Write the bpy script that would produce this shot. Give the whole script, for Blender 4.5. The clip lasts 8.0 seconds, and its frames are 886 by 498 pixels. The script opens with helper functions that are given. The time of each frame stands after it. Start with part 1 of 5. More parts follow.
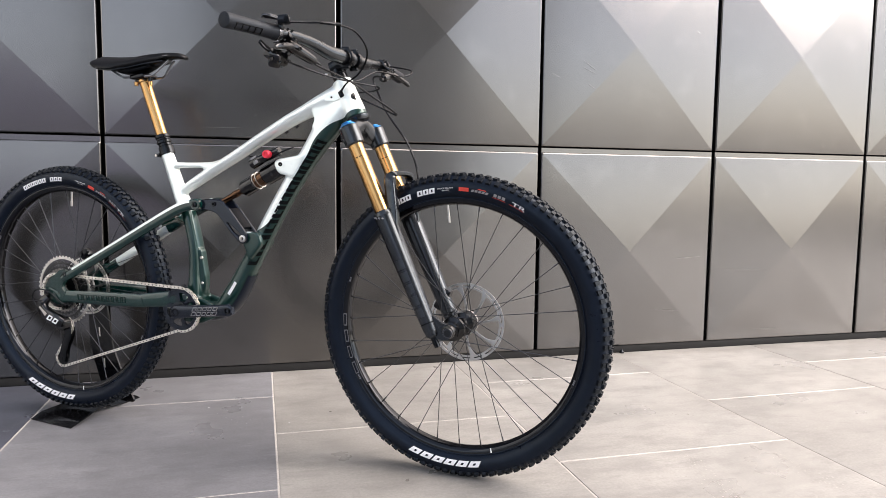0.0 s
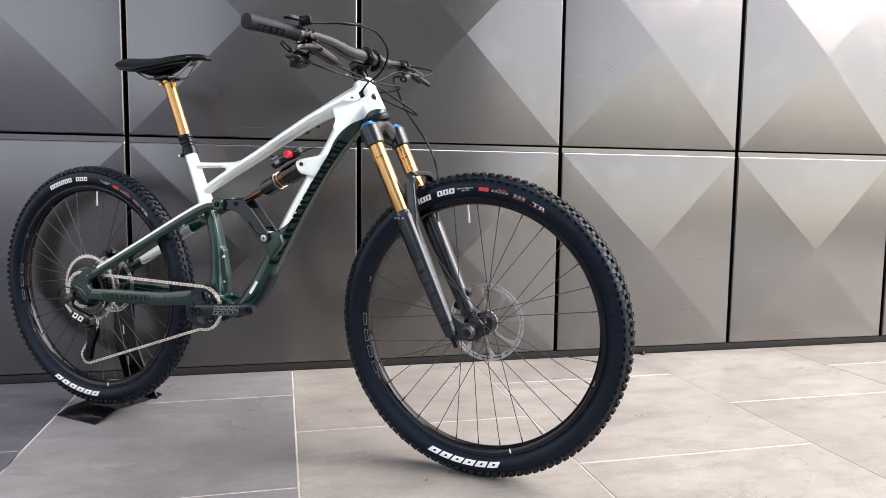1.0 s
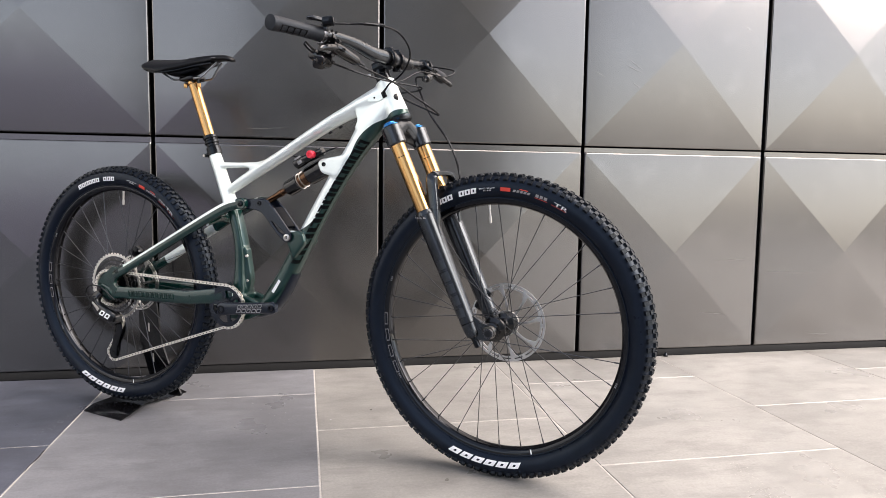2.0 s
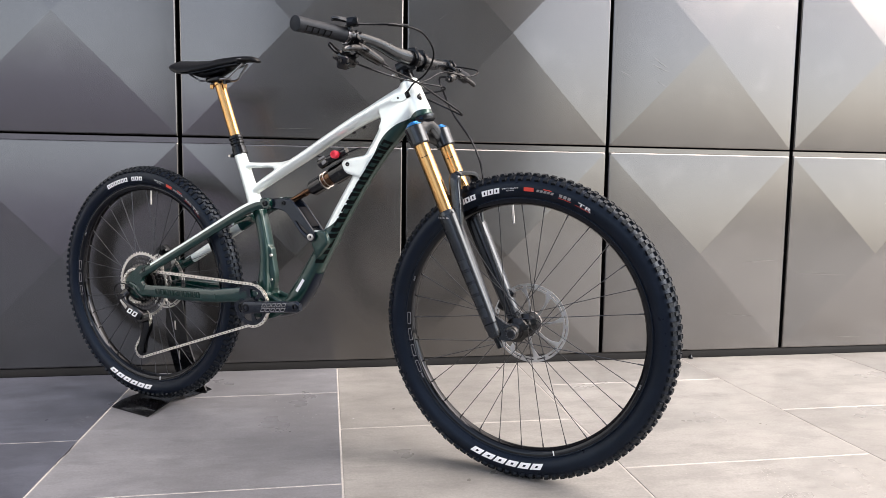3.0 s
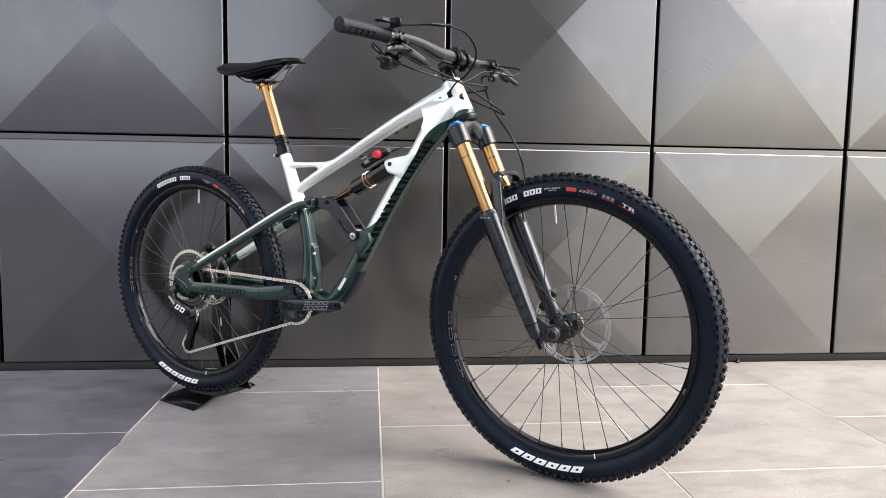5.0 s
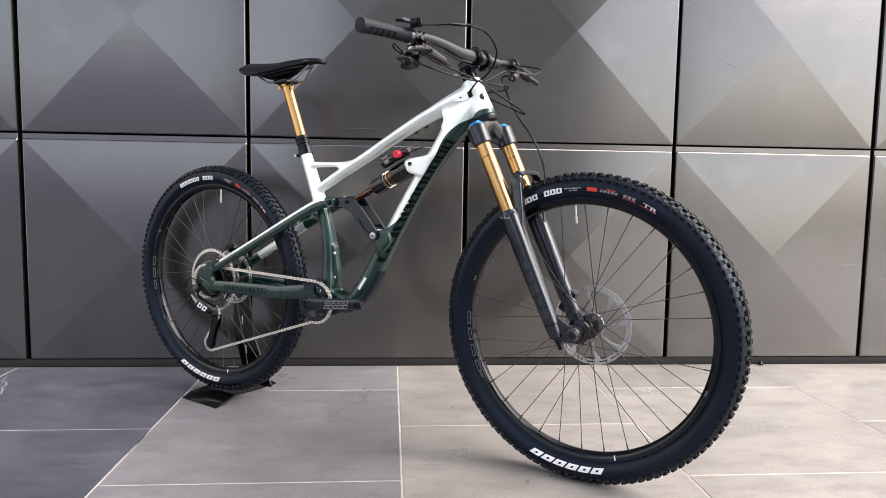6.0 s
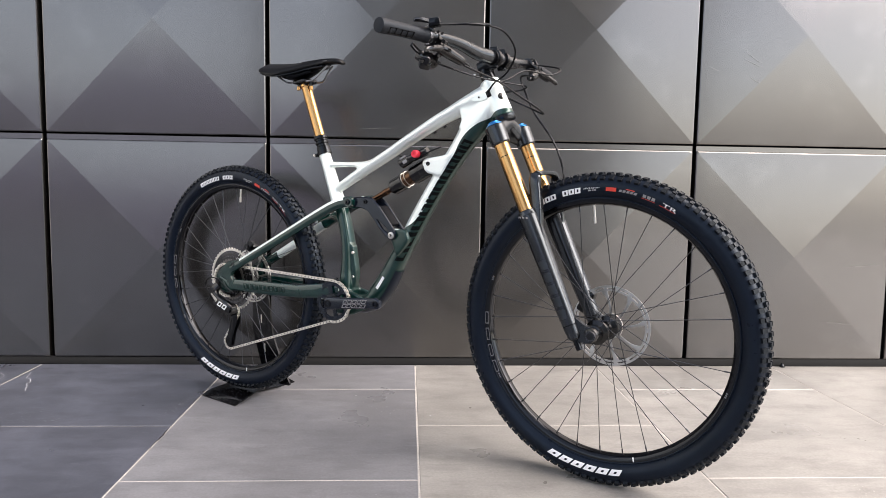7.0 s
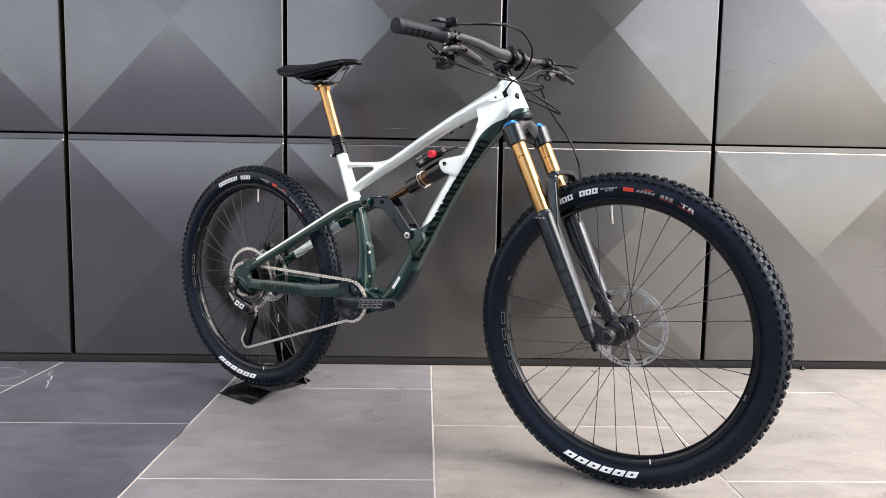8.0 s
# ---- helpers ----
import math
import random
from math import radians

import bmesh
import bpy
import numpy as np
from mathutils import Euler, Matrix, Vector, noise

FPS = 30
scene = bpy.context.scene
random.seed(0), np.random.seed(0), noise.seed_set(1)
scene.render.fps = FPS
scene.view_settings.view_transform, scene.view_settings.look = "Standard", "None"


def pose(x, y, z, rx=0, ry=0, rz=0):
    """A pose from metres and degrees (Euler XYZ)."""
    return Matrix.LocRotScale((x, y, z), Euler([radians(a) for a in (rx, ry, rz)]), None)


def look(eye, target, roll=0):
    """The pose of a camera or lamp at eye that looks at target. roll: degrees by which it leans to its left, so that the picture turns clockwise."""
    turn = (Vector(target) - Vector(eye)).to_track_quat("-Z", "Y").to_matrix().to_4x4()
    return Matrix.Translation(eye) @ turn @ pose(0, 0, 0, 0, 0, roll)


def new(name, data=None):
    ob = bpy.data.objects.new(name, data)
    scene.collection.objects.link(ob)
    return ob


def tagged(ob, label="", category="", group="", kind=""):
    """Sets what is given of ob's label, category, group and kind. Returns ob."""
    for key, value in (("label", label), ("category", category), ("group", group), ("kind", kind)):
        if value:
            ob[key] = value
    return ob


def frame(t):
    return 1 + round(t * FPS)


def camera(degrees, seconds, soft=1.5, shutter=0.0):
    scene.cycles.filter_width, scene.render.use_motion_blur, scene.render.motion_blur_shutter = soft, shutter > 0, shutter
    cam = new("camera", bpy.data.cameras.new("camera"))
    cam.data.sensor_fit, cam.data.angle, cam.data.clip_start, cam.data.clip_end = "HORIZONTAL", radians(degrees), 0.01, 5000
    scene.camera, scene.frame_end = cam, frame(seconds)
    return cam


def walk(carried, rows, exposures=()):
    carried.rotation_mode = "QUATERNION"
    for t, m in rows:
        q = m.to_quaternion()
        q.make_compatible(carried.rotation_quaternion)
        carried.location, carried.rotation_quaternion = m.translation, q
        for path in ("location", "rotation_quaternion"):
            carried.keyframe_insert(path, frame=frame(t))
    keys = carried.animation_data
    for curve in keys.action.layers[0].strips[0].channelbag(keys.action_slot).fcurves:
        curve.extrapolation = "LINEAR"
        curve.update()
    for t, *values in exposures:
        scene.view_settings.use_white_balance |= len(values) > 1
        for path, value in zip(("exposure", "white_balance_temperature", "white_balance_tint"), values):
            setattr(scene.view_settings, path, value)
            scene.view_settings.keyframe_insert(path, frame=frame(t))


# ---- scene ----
# ---- camera: a slow pan from one spot, waist height, about two metres from the bicycle ----
cam = camera(65.3, 8.0, soft=0.5)
EYE = (0.0, -2.645, 0.712)
ROWS = [
    (0.0, -14.73, -5.28, -0.64),
    (0.5, -13.90, -5.29, -0.66),
    (1.0, -13.08, -5.30, -0.68),
    (1.5, -12.23, -5.31, -0.72),
    (3.0, -9.39, -5.35, -0.78),
    (3.5, -8.50, -5.37, -0.82),
    (4.0, -7.55, -5.40, -0.85),
    (4.5, -6.77, -5.41, -0.87),
    (6.0, -4.31, -5.46, -0.91),
    (6.5, -3.58, -5.48, -0.93),
    (7.0, -2.82, -5.50, -0.94),
    (7.5, -2.14, -5.51, -0.96),
    (8.0, -1.47, -5.52, -0.97),
]
walk(cam, [(t, pose(*EYE, 90 + pitch, roll, yaw)) for t, yaw, pitch, roll in ROWS])

# ---- sky, sun, exposure ----
SUN_FROM = Vector((0.612, -0.354, 0.707)).normalized()
world = bpy.data.worlds.new("sky")
scene.world = world
world.use_nodes = True
wn = world.node_tree.nodes
sky = wn.new("ShaderNodeTexSky")
sky.sky_type = "NISHITA"
sky.sun_disc = False
sky.sun_elevation = math.asin(SUN_FROM.z)
sky.sun_rotation = math.atan2(SUN_FROM.x, SUN_FROM.y)
sky.dust_density = 1.3
sky.air_density = 0.85
haze = wn.new("ShaderNodeHueSaturation")
haze.inputs["Saturation"].default_value = 0.56
world.node_tree.links.new(sky.outputs[0], haze.inputs["Color"])
world.node_tree.links.new(haze.outputs[0], wn["Background"].inputs[0])
wn["Background"].inputs[1].default_value = 0.15

sun = new("sun", bpy.data.lights.new("sun", "SUN"))
sun.data.energy = 3.4
sun.data.angle = radians(64)
sun.data.color = (1.0, 0.902, 0.830)
sun.matrix_world = look(SUN_FROM * 30, (0, 0, 0))
scene.view_settings.exposure = 1.64
scene.view_settings.use_white_balance = True
scene.view_settings.white_balance_temperature = 6700
scene.view_settings.white_balance_tint = 12


# ---- materials ----
def material(name, base, rough=0.5, metal=0.0, spread=0.0, scale=8.0, fine=0.0, fine_scale=120.0, bump=0.0, bump_scale=200.0,
             rough_spread=0.0, coat=0.0, spec=0.5, per_piece=0.0, placed=False, gloss=(1, 1, 1)):
    """Principled surface; spread and fine vary the colour at two scales, per_piece from one object to the next."""
    m = bpy.data.materials.new(name)
    m.use_nodes = True
    n, l = m.node_tree.nodes, m.node_tree.links
    b = n["Principled BSDF"]
    b.inputs["Base Color"].default_value = (*base, 1)
    b.inputs["Roughness"].default_value = rough
    b.inputs["Metallic"].default_value = metal
    b.inputs["Coat Weight"].default_value = coat
    b.inputs["Coat Roughness"].default_value = 0.08
    b.inputs["Specular IOR Level"].default_value = spec
    b.inputs["Specular Tint"].default_value = (*gloss, 1)
    co = n.new("ShaderNodeNewGeometry").outputs["Position"] if placed else n.new("ShaderNodeTexCoord").outputs["Object"]

    def noise_of(sc, detail=5.0):
        t = n.new("ShaderNodeTexNoise")
        t.inputs["Scale"].default_value, t.inputs["Detail"].default_value = sc, detail
        l.new(co, t.inputs["Vector"])
        return t.outputs["Fac"]

    def times(colour, fac, amount):
        r = n.new("ShaderNodeMapRange")
        r.inputs["From Min"].default_value, r.inputs["From Max"].default_value = 0.3, 0.7
        r.inputs["To Min"].default_value, r.inputs["To Max"].default_value = 1 - amount, 1 + amount
        l.new(fac, r.inputs["Value"])
        v = n.new("ShaderNodeVectorMath")
        v.operation = "SCALE"
        l.new(colour, v.inputs[0])
        l.new(r.outputs[0], v.inputs["Scale"])
        return v.outputs[0]

    if spread or fine or per_piece:
        rgb = n.new("ShaderNodeRGB")
        rgb.outputs[0].default_value = (*base, 1)
        c = rgb.outputs[0]
        if spread:
            c = times(c, noise_of(scale), spread)
        if fine:
            c = times(c, noise_of(fine_scale, 3.0), fine)
        if per_piece:
            c = times(c, n.new("ShaderNodeObjectInfo").outputs["Random"], per_piece)
        l.new(c, b.inputs["Base Color"])
    if rough_spread:
        r = n.new("ShaderNodeMapRange")
        r.inputs["From Min"].default_value, r.inputs["From Max"].default_value = 0.3, 0.7
        r.inputs["To Min"].default_value, r.inputs["To Max"].default_value = rough - rough_spread, rough + rough_spread
        l.new(noise_of(scale * 1.7), r.inputs["Value"])
        l.new(r.outputs[0], b.inputs["Roughness"])
    if bump:
        bp = n.new("ShaderNodeBump")
        bp.inputs["Strength"].default_value, bp.inputs["Distance"].default_value = bump, 0.001
        l.new(noise_of(bump_scale, 3.0), bp.inputs["Height"])
        l.new(bp.outputs[0], b.inputs["Normal"])
    return m


def dusty(m, base):
    """Sparse pale dust specks and faint wiped patches over a coated metal."""
    n, l = m.node_tree.nodes, m.node_tree.links
    b = n["Principled BSDF"]
    c = b.inputs["Base Color"].links[0].from_socket
    pos = n.new("ShaderNodeNewGeometry").outputs["Position"]
    for sc, lo, hi, tint, amount in ((130.0, 0.715, 0.76, 2.6, 0.75), (38.0, 0.70, 0.76, 1.7, 0.6), (7.0, 0.55, 0.75, 1.16, 0.8)):
        t = n.new("ShaderNodeTexNoise")
        t.inputs["Scale"].default_value, t.inputs["Detail"].default_value, t.inputs["Roughness"].default_value = sc, 4.0, 0.6
        l.new(pos, t.inputs["Vector"])
        r = n.new("ShaderNodeMapRange")
        r.inputs["From Min"].default_value, r.inputs["From Max"].default_value, r.inputs["To Max"].default_value = lo, hi, amount
        l.new(t.outputs["Fac"], r.inputs["Value"])
        x = n.new("ShaderNodeMix")
        x.data_type = "RGBA"
        l.new(r.outputs[0], x.inputs[0])
        l.new(c, x.inputs[6])
        x.inputs[7].default_value = (base[0] * tint, base[1] * tint, base[2] * tint, 1)
        c = x.outputs[2]
    l.new(c, b.inputs["Base Color"])
    return m


PANEL_GREY = (0.149, 0.144, 0.139)
PANEL = dusty(material("satin grey coated aluminium", PANEL_GREY, 0.205, 0.95, 0.05, 1.5, 0, 60, 0, 500, 0.02, placed=True), PANEL_GREY)
RECESS = material("black backing board", (0.0012, 0.0012, 0.0012), 0.9, spec=0.0)


def stone(name, base, cloud=0.16, wear=1.0):
    """Matt paving: broad clouds, fine grain, darker blotches and pale lime bloom, each with its own noise."""
    m = material(name, base, 0.36, 0, cloud, 2.1, 0.10, 140, 0.2, 330, 0.12, per_piece=0.07, placed=True)
    n, l = m.node_tree.nodes, m.node_tree.links
    b = n["Principled BSDF"]
    c = b.inputs["Base Color"].links[0].from_socket
    pos = n.new("ShaderNodeNewGeometry").outputs["Position"]
    for sc, lo, hi, tint, amount in ((3.7, 0.54, 0.74, 1.8, 0.20), (1.3, 0.48, 0.72, 0.45, 0.40), (11.0, 0.55, 0.66, 0.5, 0.30), (6.0, 0.47, 0.62, 0.55, 0.34), (19.0, 0.56, 0.68, 1.8, 0.12), (45.0, 0.68, 0.73, 2.4, 0.5)):
        mp = n.new("ShaderNodeMapping")
        mp.inputs["Location"].default_value = (sc * 3.1, sc * 1.7, 0)
        mp.inputs["Scale"].default_value = (1.0, 2.2, 1.0)
        l.new(pos, mp.inputs["Vector"])
        t = n.new("ShaderNodeTexNoise")
        t.inputs["Scale"].default_value, t.inputs["Detail"].default_value, t.inputs["Roughness"].default_value = sc, 9.0, 0.65
        l.new(mp.outputs[0], t.inputs["Vector"])
        r = n.new("ShaderNodeMapRange")
        r.inputs["From Min"].default_value, r.inputs["From Max"].default_value, r.inputs["To Max"].default_value = lo, hi, min(0.9, amount * wear)
        l.new(t.outputs["Fac"], r.inputs["Value"])
        x = n.new("ShaderNodeMix")
        x.data_type = "RGBA"
        l.new(r.outputs[0], x.inputs[0])
        l.new(c, x.inputs[6])
        x.inputs[7].default_value = (base[0] * tint, base[1] * tint, base[2] * tint, 1)
        c = x.outputs[2]
    l.new(c, b.inputs["Base Color"])
    return m


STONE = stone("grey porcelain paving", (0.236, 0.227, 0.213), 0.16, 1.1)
# same paving, the floor's dimmer light on the left put into its colour
STONE_SHADED = stone("grey porcelain paving, shade in its tone", (0.168, 0.169, 0.180), 0.18, 1.2)
# a darker, bluer weathered stone, with left-side shade added to its colour
STONE_WORN_SHADED = stone("weathered blue-grey paving, shade in its tone", (0.070, 0.075, 0.094), 0.32, 1.7)
SCUFF = material("pale scuff", (0.22, 0.216, 0.21), 0.4, 0.9)
BLOOM = material("pale lime bloom", (0.15, 0.157, 0.172), 0.5)
GAP = material("dark open joint", (0.02, 0.02, 0.021), 0.9, spec=0.1)
PALE_RESIDUE = material("pale cement residue", (0.40, 0.38, 0.355), 0.45)
DRIP = material("dark oil drip", (0.238, 0.225, 0.210), 0.36, 0, 0.14, 2.1, 0.10, 140, placed=True)
RESIDUE = material("dark residue", (0.252, 0.238, 0.223), 0.36, 0, 0.14, 2.1, placed=True)
CHALK = material("white chalk", (0.42, 0.42, 0.44), 0.9, 0, 0.35, 60)
PLINTH = material("dark grey painted plinth", (0.019, 0.019, 0.019), 0.9, 0, 0.1, 4.0, spec=0.1, placed=True)
GROUT = material("pale cement joint", (0.36, 0.34, 0.315), 0.9, 0, 0.2, 5.0, 0.15, 150, 0.3, 300)
DARK_GROUND = material("dark tone of the unseen ground", (0.07, 0.07, 0.072), 0.9, 0, 0.25, 1.2, 0.2, 60, placed=True)
# lilac and grey of unseen walls, picked for what the facade reflects
UNSEEN_LILAC = material("lilac-grey for the unseen far wall", (0.55, 0.46, 0.63), 0.85, 0, 0.08, 0.3)
UNSEEN_GREY = material("pale grey for unseen blockers", (0.66, 0.69, 0.70), 0.85, 0, 0.12, 0.8)
RUBBER = material("black tyre rubber", (0.0036, 0.0058, 0.0118), 0.33, 0, 0.15, 25, 0.1, 200, 0.1, 500, 0.06, spec=0.22, gloss=(0.74, 0.87, 1.0))
TREAD = material("matt tread rubber", (0.0052, 0.0062, 0.0085), 0.45, 0, 0.2, 30, 0.12, 300, 0.15, 500, spec=0.21, gloss=(0.80, 0.92, 1.0))
RIM = material("black carbon rim", (0.0012, 0.0013, 0.0018), 0.07, 0, 0.1, 20, spec=0.36, gloss=(0.88, 0.92, 1.0))
BLACK = material("black anodised aluminium", (0.0022, 0.0023, 0.0030), 0.16, 0.0, 0.1, 30, bump=0.03, spec=0.27, gloss=(0.86, 0.93, 1.0))
MATT = material("matt black magnesium", (0.0045, 0.0048, 0.0062), 0.23, 0.0, 0.12, 14, 0.06, 300, 0.03, 900, 0.06, spec=0.64, gloss=(0.86, 0.94, 1.0))
PLASTIC = material("black plastic", (0.0022, 0.0023, 0.0030), 0.22, 0, 0.1, 40, spec=0.18, gloss=(0.86, 0.93, 1.0))
GRIP = material("grey-black rubber grip", (0.009, 0.010, 0.013), 0.5, 0, 0.1, 40, bump=0.2, bump_scale=900, spec=0.25, gloss=(0.8, 0.9, 1.0))
LEATHER = material("black saddle cover", (0.0025, 0.0025, 0.003), 0.42, 0, 0.1, 30, bump=0.15, bump_scale=900, spec=0.2)
GOLD = material("bronze gold coating", (0.53, 0.30, 0.115), 0.22, 1.0, 0.05, 12)
BRONZE = material("brown shock shaft coating", (0.105, 0.058, 0.034), 0.26, 1.0, 0.05, 12)
RAIL = material("dark steel rail", (0.22, 0.22, 0.23), 0.28, 0.8, 0.1, 30)
WHITE = material("pale sage white frame paint", (0.84, 0.90, 0.86), 0.30, 0.45, 0.02, 10, coat=0.3)


def two_tone_paint():
    """Frame paint: pale sage above, dark green below a line that climbs along the tubes' flanks."""
    m = material("pale sage and dark green frame paint", (0.79, 0.86, 0.81), 0.30, 0.45, coat=0.6, spec=0.4)
    n, l = m.node_tree.nodes, m.node_tree.links
    x = n.new("ShaderNodeSeparateXYZ")
    l.new(n.new("ShaderNodeTexCoord").outputs["Object"], x.inputs[0])
    line = n.new("ShaderNodeFloatCurve")
    c = line.mapping.curves[0]
    edge = [(0.40, 0.256), (0.46, 0.246), (0.60, 0.205), (0.655, 0.193), (0.680, 0.200), (0.722, 0.228), (0.775, 0.310), (0.8345, 0.395), (0.862, 0.440), (0.898, 0.469), (0.940, 0.4880), (0.958, 0.5015), (0.980, 0.5090), (1.0, 0.5120)]
    c.points[0].location, c.points[1].location = (0.0, 0.256), (1.0, 0.5120)
    for p in edge[:-1]:
        c.points.new(*p)
    for p in c.points:
        p.handle_type = "AUTO_CLAMPED"
    line.mapping.update()
    l.new(x.outputs[0], line.inputs["Value"])
    d = n.new("ShaderNodeMath")
    d.operation = "SUBTRACT"
    l.new(x.outputs[2], d.inputs[0])
    l.new(line.outputs[0], d.inputs[1])
    r = n.new("ShaderNodeMapRange")
    r.inputs["From Min"].default_value, r.inputs["From Max"].default_value = -0.0008, 0.0008
    l.new(d.outputs[0], r.inputs["Value"])
    mix = n.new("ShaderNodeMix")
    mix.data_type = "RGBA"
    l.new(r.outputs[0], mix.inputs[0])
    mix.inputs[6].default_value, mix.inputs[7].default_value = (0.0030, 0.0290, 0.0240, 1), (0.84, 0.90, 0.86, 1)
    l.new(mix.outputs[2], n["Principled BSDF"].inputs["Base Color"])
    return m


FRAME_PAINT = two_tone_paint()
GREEN = material("dark green frame paint", (0.0022, 0.0230, 0.0192), 0.14, 0.0, 0.05, 10, coat=0.5, spec=0.40)
SPOKE = material("black steel spoke", (0.060, 0.061, 0.066), 0.28, 0.9, 0.05, 30)
GLOSS = material("glossy black casting", (0.0020, 0.0021, 0.0026), 0.11, 0.0, 0.1, 30, bump=0.02, spec=0.5)
DISC_STEEL = material("ground brake disc steel", (0.50, 0.485, 0.47), 0.30, 0.9, 0.06, 40)
STEEL_GREY = material("grey anodised metal", (0.11, 0.112, 0.12), 0.26, 0.9)
SATIN_BLACK = material("satin black anodising", (0.006, 0.0065, 0.009), 0.55, 0, 0.05, 20, spec=0.12)
FAINT_INK = material("faint dark lettering", (0.0015, 0.0130, 0.0108), 0.3, spec=0.25)
LEG_PRINT = material("dull black print", (0.004, 0.0045, 0.006), 0.33, spec=0.75, gloss=(0.86, 0.94, 1.0))
INK = material("black lettering on green", (0.0015, 0.003, 0.003), 0.5, spec=0.1)
SILVER = material("brushed steel", (0.60, 0.575, 0.54), 0.33, 0.95, 0.1, 60, 0.05, 400)
CHAIN = material("nickel chain", (0.80, 0.76, 0.69), 0.28, 0.85, 0.15, 90)
LINK_DARK = material("darkened steel of pins and two cogs", (0.16, 0.15, 0.14), 0.35, 0.85)
LINK = material("black link with grey sheen", (0.006, 0.008, 0.014), 0.20, 0.1, 0.05, 20, gloss=(0.80, 0.90, 1.0))
RED = material("red anodised aluminium", (0.70, 0.03, 0.06), 0.35, 0.4)
BLUE = material("blue anodised aluminium", (0.01, 0.13, 0.34), 0.3, 0.7)
PRINT = material("white print", (0.80, 0.80, 0.80), 0.5, 0, 0.05, 60)
PRINT_GREY = material("grey print", (0.24, 0.232, 0.232), 0.45, 0, 0.05, 60)
RIM_PRINT = material("dull grey rim print", (0.13, 0.13, 0.137), 0.35)
PRINT_RED = material("red print", (0.62, 0.05, 0.03), 0.5)
STEEL_BLACK = material("black powder-coated steel", (0.003, 0.003, 0.0036), 0.16, 0, 0.15, 20, 0.1, 200, 0.05, 300, spec=0.3)


# ---- mesh helpers ----
def part(name, bm, mats, parent=None, label="", sharp=40, at=None):
    me = bpy.data.meshes.new(name)
    bm.normal_update()
    bm.to_mesh(me)
    bm.free()
    for m in mats if isinstance(mats, (list, tuple)) else [mats]:
        me.materials.append(m)
    me.polygons.foreach_set("use_smooth", [True] * len(me.polygons))
    me.set_sharp_from_angle(angle=radians(sharp))
    ob = new(name, me)
    ob.parent = parent
    if at is not None:
        ob.matrix_basis = at
    if label:
        ob["label"] = label
    return ob


def pieces(name, bm, mat, parent, label=""):
    """Every loose island of bm becomes a part of its own."""
    bm.verts.ensure_lookup_table()
    left = set(bm.verts)
    while left:
        seen, todo = set(), [min(left, key=lambda v: v.index)]
        while todo:
            v = todo.pop()
            if v not in seen:
                seen.add(v)
                todo += [e.other_vert(v) for e in v.link_edges]
        left -= seen
        one = bmesh.new()
        made = {v: one.verts.new(v.co) for v in seen}
        for f in {f for v in seen for f in v.link_faces}:
            one.faces.new([made[v] for v in f.verts])
        part(name, one, mat, parent, label)
    bm.free()


def spline(points, steps=6):
    """Catmull-Rom through rows of numbers of any width."""
    p = [np.array(q, float) for q in points]
    p = [2 * p[0] - p[1]] + p + [2 * p[-1] - p[-2]]
    out = []
    for i in range(1, len(p) - 2):
        a, b, c, d = p[i - 1:i + 3]
        for k in range(steps):
            t = k / steps
            out.append(0.5 * (2 * b + (c - a) * t + (2 * a - 5 * b + 4 * c - d) * t * t + (3 * b - a - 3 * c + d) * t ** 3))
    out.append(p[-2])
    return out


def ring_of(c, tangent, a, b, seg, square, side, keel=0.0):
    t = Vector(tangent).normalized()
    s = side - t * side.dot(t)
    s.normalize()
    up = s.cross(t)
    ring = []
    for k in range(seg):
        g = 2 * math.pi * (k + 0.5) / seg
        x, y = math.cos(g), math.sin(g)
        if square != 2:
            x = math.copysign(abs(x) ** (2 / square), x)
            y = math.copysign(abs(y) ** (2 / square), y)
        ring.append(Vector(c) + s * b * x * (1 - keel * max(0.0, -y if up.z > 0 else y)) + up * a * y)
    return ring


def loft(bm, rows, seg=14, steps=6, square=2.0, side=(0, 1, 0), caps=True, paint=None, keel=0.0):
    """A tube through rows (u, n, w, half height, half width); paint(share, angle index) gives the material index. Returns its stations."""
    rows = [r if len(r) == 5 else (*r[:3], r[3], r[3]) for r in rows]
    st = spline(rows, steps) if len(rows) > 2 else [np.array(r, float) for r in rows]
    side = Vector(side)
    rings = []
    for i, r in enumerate(st):
        tan = Vector((st[min(i + 1, len(st) - 1)] - st[max(i - 1, 0)])[:3])
        rings.append([bm.verts.new(v) for v in ring_of(r[:3], tan, r[3], r[4], seg, square, side, keel)])
    for i in range(len(rings) - 1):
        for k in range(seg):
            f = bm.faces.new((rings[i][k], rings[i][(k + 1) % seg], rings[i + 1][(k + 1) % seg], rings[i + 1][k]))
            if paint:
                f.material_index = paint(i / (len(rings) - 1), k)
    if caps:
        bm.faces.new(rings[0][::-1])
        bm.faces.new(rings[-1])
    return st


